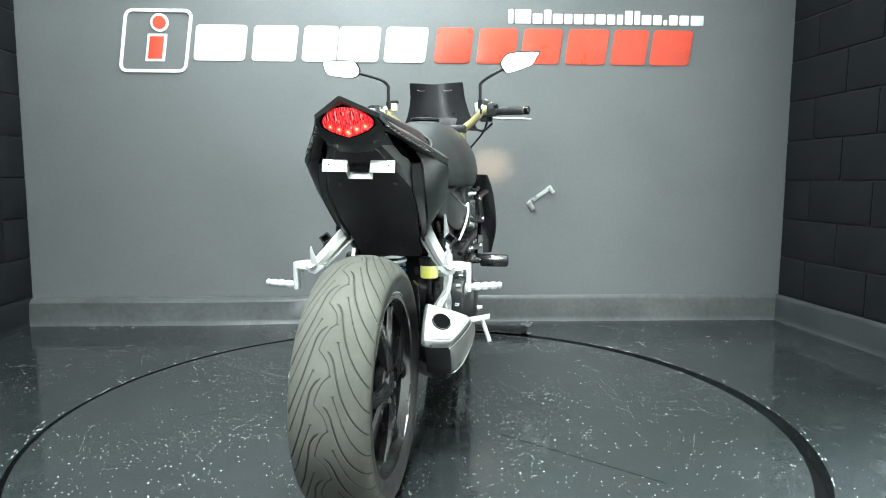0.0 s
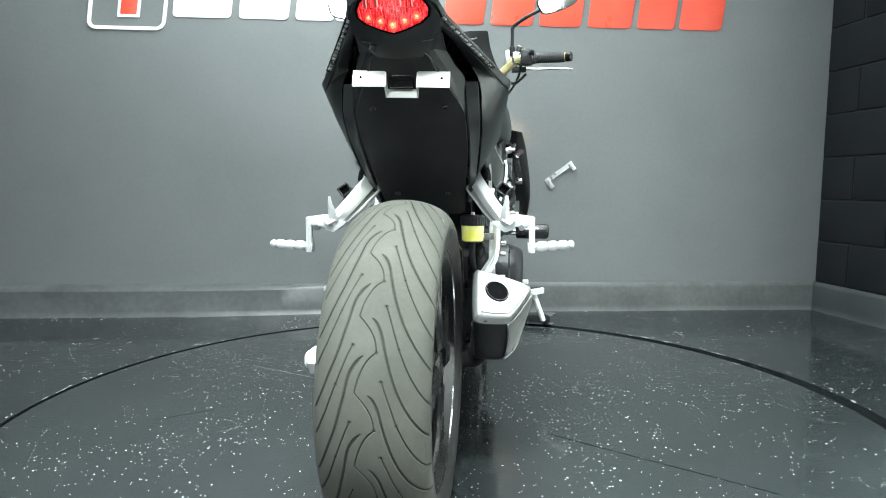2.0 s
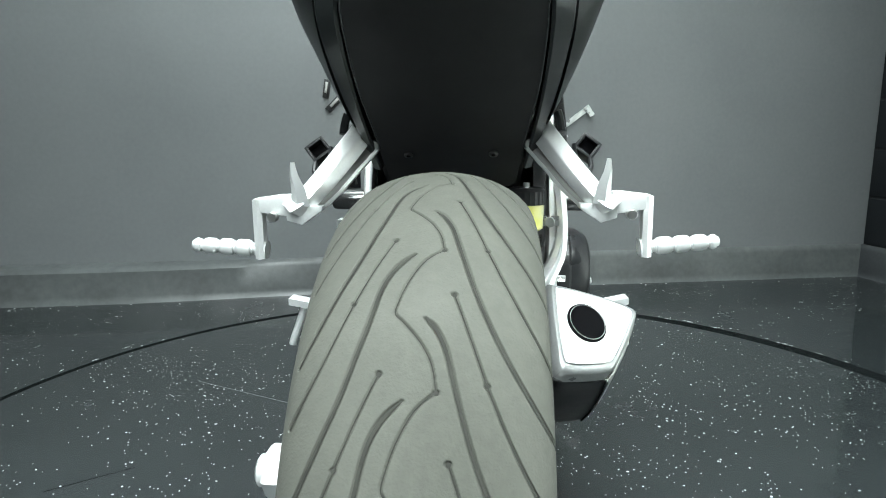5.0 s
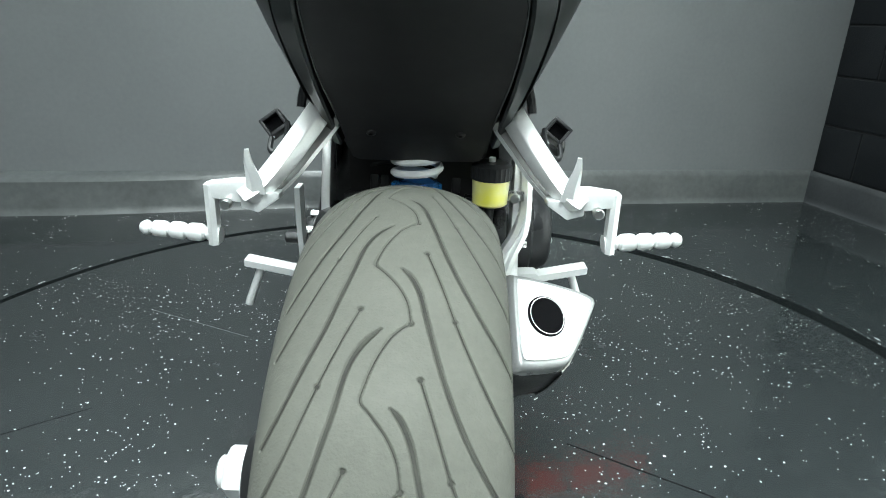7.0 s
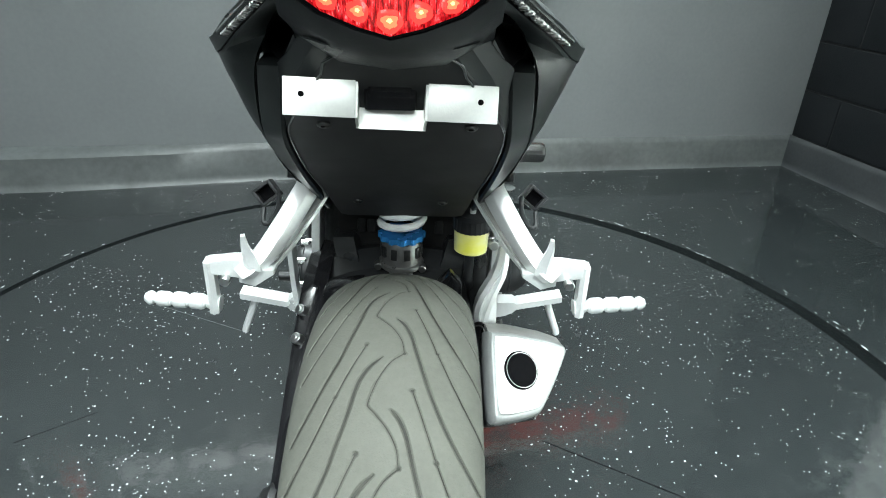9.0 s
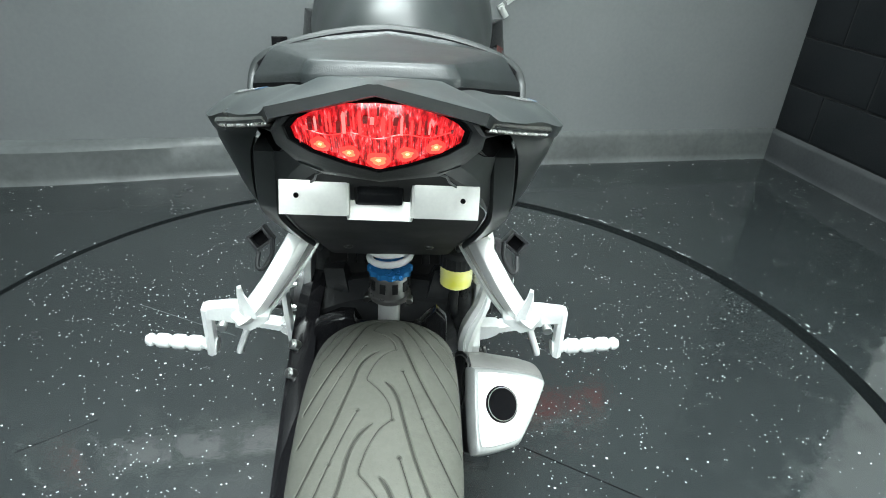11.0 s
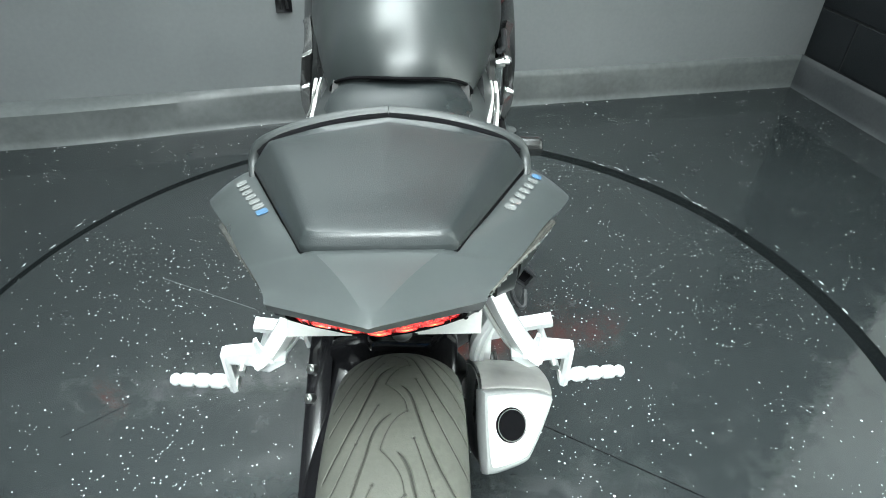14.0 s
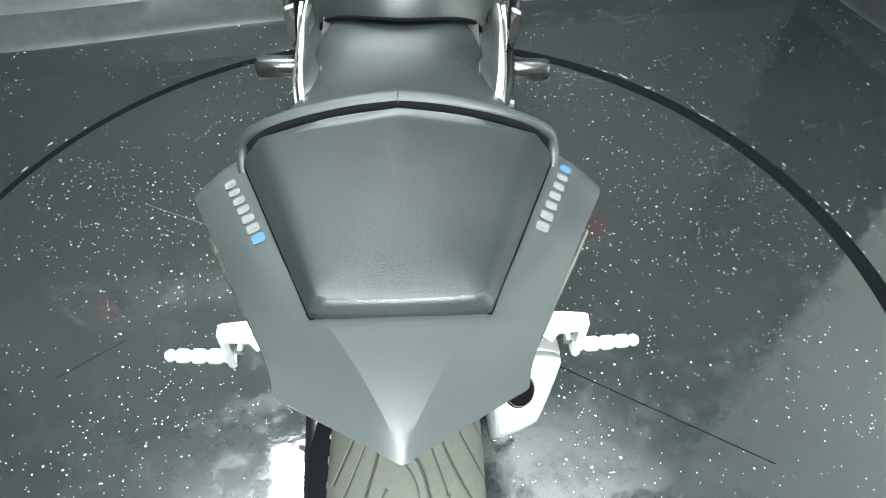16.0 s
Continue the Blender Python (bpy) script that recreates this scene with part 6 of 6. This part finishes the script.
loft(bm, [both_sides([(0, y, z1), (w, y, z1), (w * 0.95, y, z0), (0, y, z0)]) for y, z0, z1, w in ((0.30, 0.66, 0.84, 0.115), (0.40, 0.60, 0.82, 0.11), (0.46, 0.44, 0.82, 0.11), (0.60, 0.50, 0.85, 0.112), (0.80, 0.62, 0.95, 0.11))])
part("mid_frame", bm, M_BLACK, bike)
bm = new_bm()
for x in (-0.066, -0.05, 0.062):
    box(bm, (x, 0.43, 0.545), (0.014, 0.03, 0.026), 0.003)
tube(bm, [(-0.09, 0.42, 0.57), (-0.03, 0.41, 0.585), (0.05, 0.42, 0.58), (0.10, 0.43, 0.56)], 0.007, n=8)
part("wiring", bm, M_ENGINE, bike)

# ---- front end ----
bm = new_bm()
FY = 1.445
rod(bm, (-0.11, FY, 0.30), (0.11, FY, 0.30), 0.014, n=16)
front = part("front_wheel", bm, M_ENGINE, bike, "gloss black front wheel with a dark tyre")
ft = tyre_mesh("tyre", 0.300, 0.060, 0.040, 0.220, False, M_SIDE, front, "black front tyre", tread=False)
ft.location = (0, FY, 0.30)
wheel_rim(front, 0, FY, 0.30, 0.045, 4, 0.222)
for s in (-1, 1):
    bm = new_bm()
    lathe(bm, (s * 0.075, FY, 0.30), (s * 0.078, FY, 0.30), [(0, 0.155), (1, 0.155), (1, 0.11), (0, 0.11)], 48)
    part("brake_disc", bm, M_BOLT, front)
    bm = new_bm()
    rod(bm, (s * 0.105, FY - 0.02, 0.30), (s * 0.105, FY - 0.17, 0.62), 0.030, n=20)
    fork = part("fork_leg", bm, M_ENGINE, bike, "dark fork leg with gold slider")
    bm = new_bm()
    rod(bm, (s * 0.105, FY - 0.17, 0.62), (s * 0.105, FY - 0.345, 1.035), 0.026, n=20)
    part("fork_tube", bm, M_GOLD, fork)
bm = new_bm()
rings = []
for a in np.linspace(-55, 40, 12):
    t = radians(a)
    rings.append([(x, FY + r * math.sin(t), 0.30 + r * math.cos(t)) for x, r in ((-0.075, 0.285), (-0.062, 0.318), (0, 0.330), (0.062, 0.318), (0.075, 0.285), (0.070, 0.283), (0.058, 0.312), (0, 0.324), (-0.058, 0.312), (-0.070, 0.283))])
loft(bm, rings)
part("front_mudguard", bm, M_GLOSS, bike)
for z, y, t in ((1.035, 1.10, 0.03), (0.90, 1.155, 0.035)):
    bm = new_bm()
    box(bm, (0, y, z), (0.27, 0.075, t), 0.008)
    part("fork_clamp", bm, M_ENGINE, bike)
# handlebar
bm = new_bm()
tube(bm, [(-0.37, 1.035, 1.100), (-0.25, 1.075, 1.104), (-0.20, 1.10, 1.100), (-0.15, 1.118, 1.060), (-0.09, 1.12, 1.022), (-0.04, 1.115, 1.015), (0.04, 1.115, 1.015), (0.09, 1.12, 1.022), (0.15, 1.118, 1.060), (0.20, 1.10, 1.100), (0.25, 1.075, 1.104), (0.37, 1.035, 1.100)], 0.0145, n=14)
handlebar = part("handlebar", bm, M_GOLD, bike, "gold anodised tapered handlebar with black grips")
for s in (-1, 1):
    def S(x, y, z):
        return Vector((s * x, y, z))

    bm = new_bm()
    prof = [(0, 0.020), (0.03, 0.020), (0.05, 0.0165)]
    for k in range(14):
        prof += [(0.06 + 0.062 * k, 0.0178), (0.06 + 0.062 * k + 0.040, 0.0178), (0.06 + 0.062 * k + 0.05, 0.0166)]
    lathe(bm, S(0.262, 1.072, 1.104), S(0.368, 1.036, 1.100), prof + [(0.96, 0.017), (1, 0.016)], 20)
    part("grip", bm, M_GRIP, handlebar)
    bm = new_bm()
    lathe(bm, S(0.368, 1.036, 1.100), S(0.390, 1.029, 1.099), [(0, 0.012), (0.2, 0.016), (0.85, 0.016), (1, 0.012)], 18)
    part("bar_end", bm, M_GLOSS, handlebar)
    bm = new_bm()
    box(bm, S(0.240, 1.082, 1.108), (0.042, 0.050, 0.050), 0.008)
    rod(bm, S(0.252, 1.06, 1.118), S(0.262, 1.052, 1.122), 0.008, n=10)
    part("switch_housing", bm, M_PLASTIC, handlebar)
    bm = new_bm()
    box(bm, S(0.205, 1.105, 1.110), (0.030, 0.040, 0.040), 0.006)
    rod(bm, S(0.19, 1.12, 1.09), S(0.23, 1.14, 1.085), 0.012, n=12)
    part("lever_clamp", bm, M_CHROME, handlebar)
    bm = new_bm()
    tube(bm, [S(0.215, 1.135, 1.085), S(0.27, 1.145, 1.080), S(0.34, 1.125, 1.078), S(0.398, 1.100, 1.070)], 0.0085, n=10, squash=0.6, r1=0.007)
    part("lever", bm, M_SILVER, handlebar)
    if s < 0:
        bm = new_bm()
        box(bm, S(0.175, 1.12, 1.128), (0.040, 0.035, 0.034), 0.006)
        rr = part("master_cylinder_cup", bm, M_CREAM, handlebar)
        bm = new_bm()
        box(bm, S(0.175, 1.12, 1.150), (0.043, 0.038, 0.010), 0.003)
        part("cup_cap", bm, M_PLASTIC, rr)
    else:
        bm = new_bm()
        box(bm, S(0.180, 1.115, 1.115), (0.028, 0.030, 0.050), 0.005)
        rod(bm, S(0.205, 1.10, 1.12), S(0.218, 1.090, 1.150), 0.010, n=10)
        rod(bm, S(0.232, 1.10, 1.10), S(0.236, 1.090, 1.140), 0.006, n=10)
        part("bar_clamp", bm, M_BOLT, handlebar)
        bm = new_bm()
        tube(bm, [S(0.19, 1.13, 1.09), S(0.16, 1.14, 1.05), S(0.20, 1.13, 1.03), S(0.24, 1.12, 1.06)], 0.005, n=8)
        box(bm, S(0.215, 1.12, 1.075), (0.05, 0.02, 0.02), 0.004)
        part("brake_line", bm, M_PLASTIC, handlebar)
    # mirror on its stem
    bm = new_bm()
    tube(bm, [S(0.190, 1.100, 1.120), S(0.190, 1.100, 1.190), S(0.192, 1.100, 1.215), S(0.225, 1.095, 1.240), S(0.280 if s > 0 else 0.325, 1.09, 1.268)], 0.0065, n=10)
    rod(bm, S(0.190, 1.100, 1.118), S(0.190, 1.100, 1.150), 0.010, n=12)
    mir = part("mirror", bm, M_PLASTIC, bike, "angular rear-view mirror on a thin black stem")
    shape = ([(0.311, 1.329), (0.418, 1.333), (0.414, 1.313), (0.390, 1.280), (0.304, 1.252), (0.284, 1.268), (0.274, 1.289), (0.284, 1.310)] if s > 0 else
             [(0.342, 1.315), (0.446, 1.314), (0.451, 1.288), (0.434, 1.258), (0.365, 1.247), (0.323, 1.250), (0.309, 1.272), (0.319, 1.299)])
    cx, cz = (0.347 if s > 0 else 0.380), 1.286
    toe = 0.0 if s > 0 else -0.17
    bm = new_bm()
    loft(bm, [[S(cx + (x - cx) * k, 1.075 + d + toe * (x - cx) + 0.07 * (z - cz), cz + (z - cz) * k) for x, z in shape] for k, d in ((1.03, 0.0), (1.07, 0.006), (0.92, 0.026), (0.5, 0.036))], round_sub=2)
    part("mirror_shell", bm, M_PLASTIC, mir)
    bm = new_bm()
    soft = [(p.x, p.y) for p in spline([Vector((x, z, 0)) for x, z in shape[-1:] + shape + shape[:2]], 3)[3:-4]]
    face = [S(cx + (x - cx) * 0.96, 1.0735 + toe * (x - cx) + 0.07 * (z - cz), cz - 0.0015 + (z - cz) * 0.93) for x, z in soft]
    nf = len(face)
    vs = [bm.verts.new(p) for p in face] + [bm.verts.new(p + Vector((0, 0.0012, 0))) for p in face]
    bm.faces.new(vs[:nf])
    bm.faces.new(vs[nf:][::-1])
    for k in range(nf):
        bm.faces.new((vs[k], vs[(k + 1) % nf], vs[nf + (k + 1) % nf], vs[nf + k]))
    part("mirror_glass", bm, M_MIRROR, mir, "bright mirror glass")
# small fly screen with its dials and the headlamp
bm = new_bm()
loft(bm, [[(x * w - 0.16 * (z - 1.10), y + 0.05 * abs(x) ** 2, z - dip * (1 - abs(x))) for x in (-1, -0.75, -0.5, -0.25, 0, 0.25, 0.5, 0.75, 1)] + [(x * w - 0.16 * (z - 1.10), y + 0.006 + 0.05 * abs(x) ** 2, z - dip * (1 - abs(x))) for x in (1, 0.75, 0.5, 0.25, 0, -0.25, -0.5, -0.75, -1)]
          for w, y, z, dip in ((0.165, 1.150, 1.035, 0.0), (0.150, 1.165, 1.070, 0.0), (0.138, 1.180, 1.100, 0.0), (0.127, 1.20, 1.14, 0.0), (0.119, 1.225, 1.19, 0.004), (0.119, 1.245, 1.240, 0.014), (0.116, 1.25, 1.253, 0.017))], sub=2)
screen = part("fly_screen", bm, M_SCREEN, bike, "small glossy black fly screen")
bm = new_bm()
for s in (-1, 1):
    tube(bm, [(s * 0.075 - 0.018, 1.224, 1.210), (s * 0.055 - 0.018, 1.220, 1.205), (s * 0.040 - 0.018, 1.219, 1.208)], 0.0025, n=8)
part("screen_bolt", bm, M_DARKBOLT, screen)
bm = new_bm()
box(bm, (0, 1.170, 1.050), (0.18, 0.05, 0.070), 0.015, Matrix.Rotation(radians(-35), 4, "X"))
part("instrument_panel", bm, M_BLACK, bike)
bm = new_bm()
loft(bm, [both_sides([(0, y, 0.98 + h), (w, y, 0.98 + h * 0.7), (w * 1.05, y, 0.98), (w * 0.7, y, 0.98 - h), (0, y, 0.98 - h * 1.2)]) for y, w, h in ((1.16, 0.09, 0.07), (1.25, 0.11, 0.09), (1.32, 0.10, 0.085), (1.335, 0.085, 0.07))], sub=2)
hl = part("headlamp", bm, M_PLASTIC, bike, "black headlamp shell with a lit warm lens")
bm = new_bm()
lathe(bm, (0, 1.334, 0.978), (0, 1.343, 0.977), [(0, 0.062), (0.6, 0.058), (1, 0.03)], 28)
part("headlamp_lens", bm, M_HEADLAMP, hl, "warm lit headlamp lens")
for s in (-1, 1):
    bm = new_bm()
    tube(bm, [(s * 0.225, 1.09, 1.09), (s * 0.20, 1.16, 1.03), (s * 0.13, 1.19, 0.95)], 0.0045, n=8)
    part("control_cable", bm, M_PLASTIC, bike)

# front wheel chock on the turntable
chock = thing("wheel_chock", pose(-0.1685, 1.607, 0, 0, 0, -11), "black steel wheel chock holding the front tyre", "wheel chock")
bm = new_bm()
box(bm, (0, 1.905, 0.030), (0.76, 0.045, 0.030), 0.003)
part("cross_bar", bm, M_BLACK, chock)
bm = new_bm()
box(bm, (0, 1.60, 0.012), (0.16, 0.62, 0.010), 0.002)
part("base_plate", bm, M_BLACK, chock)
for s in (-1, 1):
    bm = new_bm()
    tube(bm, [(s * 0.072, 1.70, 0.02), (s * 0.075, 1.74, 0.20), (s * 0.070, 1.78, 0.36), (s * 0.03, 1.80, 0.42), (0, 1.80, 0.425)], 0.013, n=10)
    part("hoop", bm, M_BLACK, chock)
    bm = new_bm()
    lathe(bm, (s * 0.375, 1.905, 0.0), (s * 0.375, 1.905, 0.058), [(0, 0.032), (0.10, 0.032), (0.16, 0.010), (0.78, 0.009), (0.80, 0.036), (0.95, 0.036), (1, 0.030)], 20)
    part("levelling_foot", bm, M_CHROME, chock)
    bm = new_bm()
    box(bm, (s * 0.33, 1.879, 0.030), (0.10, 0.010, 0.036), 0.001)
    part("end_plate", bm, M_ENGINE, chock)

# warm light of the lit headlamp
lampdata = bpy.data.lights.new("headlamp_beam", "SPOT")
lampdata.energy, lampdata.spot_size, lampdata.spot_blend, lampdata.shadow_soft_size, lampdata.color = 55, radians(17), 1.0, 0.03, (1.0, 0.66, 0.38)
beam = new("headlamp_beam", lampdata)
beam.matrix_world = look((0.0915, 2.944, 0.978), (0.41, 3.747, 0.915))


# ---- blocks of the side walls, last ----
def block_mesh(length, height):
    bm = new_bm()
    box(bm, (0, 0, 0), (0.012, length - 0.010, height - 0.010), 0.004)
    tidy(bm)
    me = bpy.data.meshes.new("block")
    bm.to_mesh(me)
    bm.free()
    me.materials.append(M_BLOCK)
    return me


COURSE, LENGTH = 0.2265, 0.452


def lay_blocks(parent, x, y_from, y_to, shift):
    meshes = {}
    for row in range(14):
        z = 0.153 + COURSE * (row + 0.5)
        if z + COURSE / 2 > CEIL_Z:
            break
        y = y_from
        first = True
        while y > y_to + 0.02:
            length = LENGTH / 2 if first and (row + shift) % 2 == 0 else LENGTH
            length = min(length, y - y_to)
            first = False
            key = round(length, 3)
            if key not in meshes:
                meshes[key] = block_mesh(length, COURSE)
            ob = new("block", meshes[key])
            ob.parent = parent
            ob.location = (x + 0.0012 * noise.noise(Vector((x, y * 7, z * 7))), y - length / 2, z)
            y -= length


lay_blocks(wall_right, RIGHT_X + 0.009, WALL_Y - 0.001, END_Y, 0)
lay_blocks(wall_left, LEFT_X - 0.009, WALL_Y - 0.001, 1.2, 1)
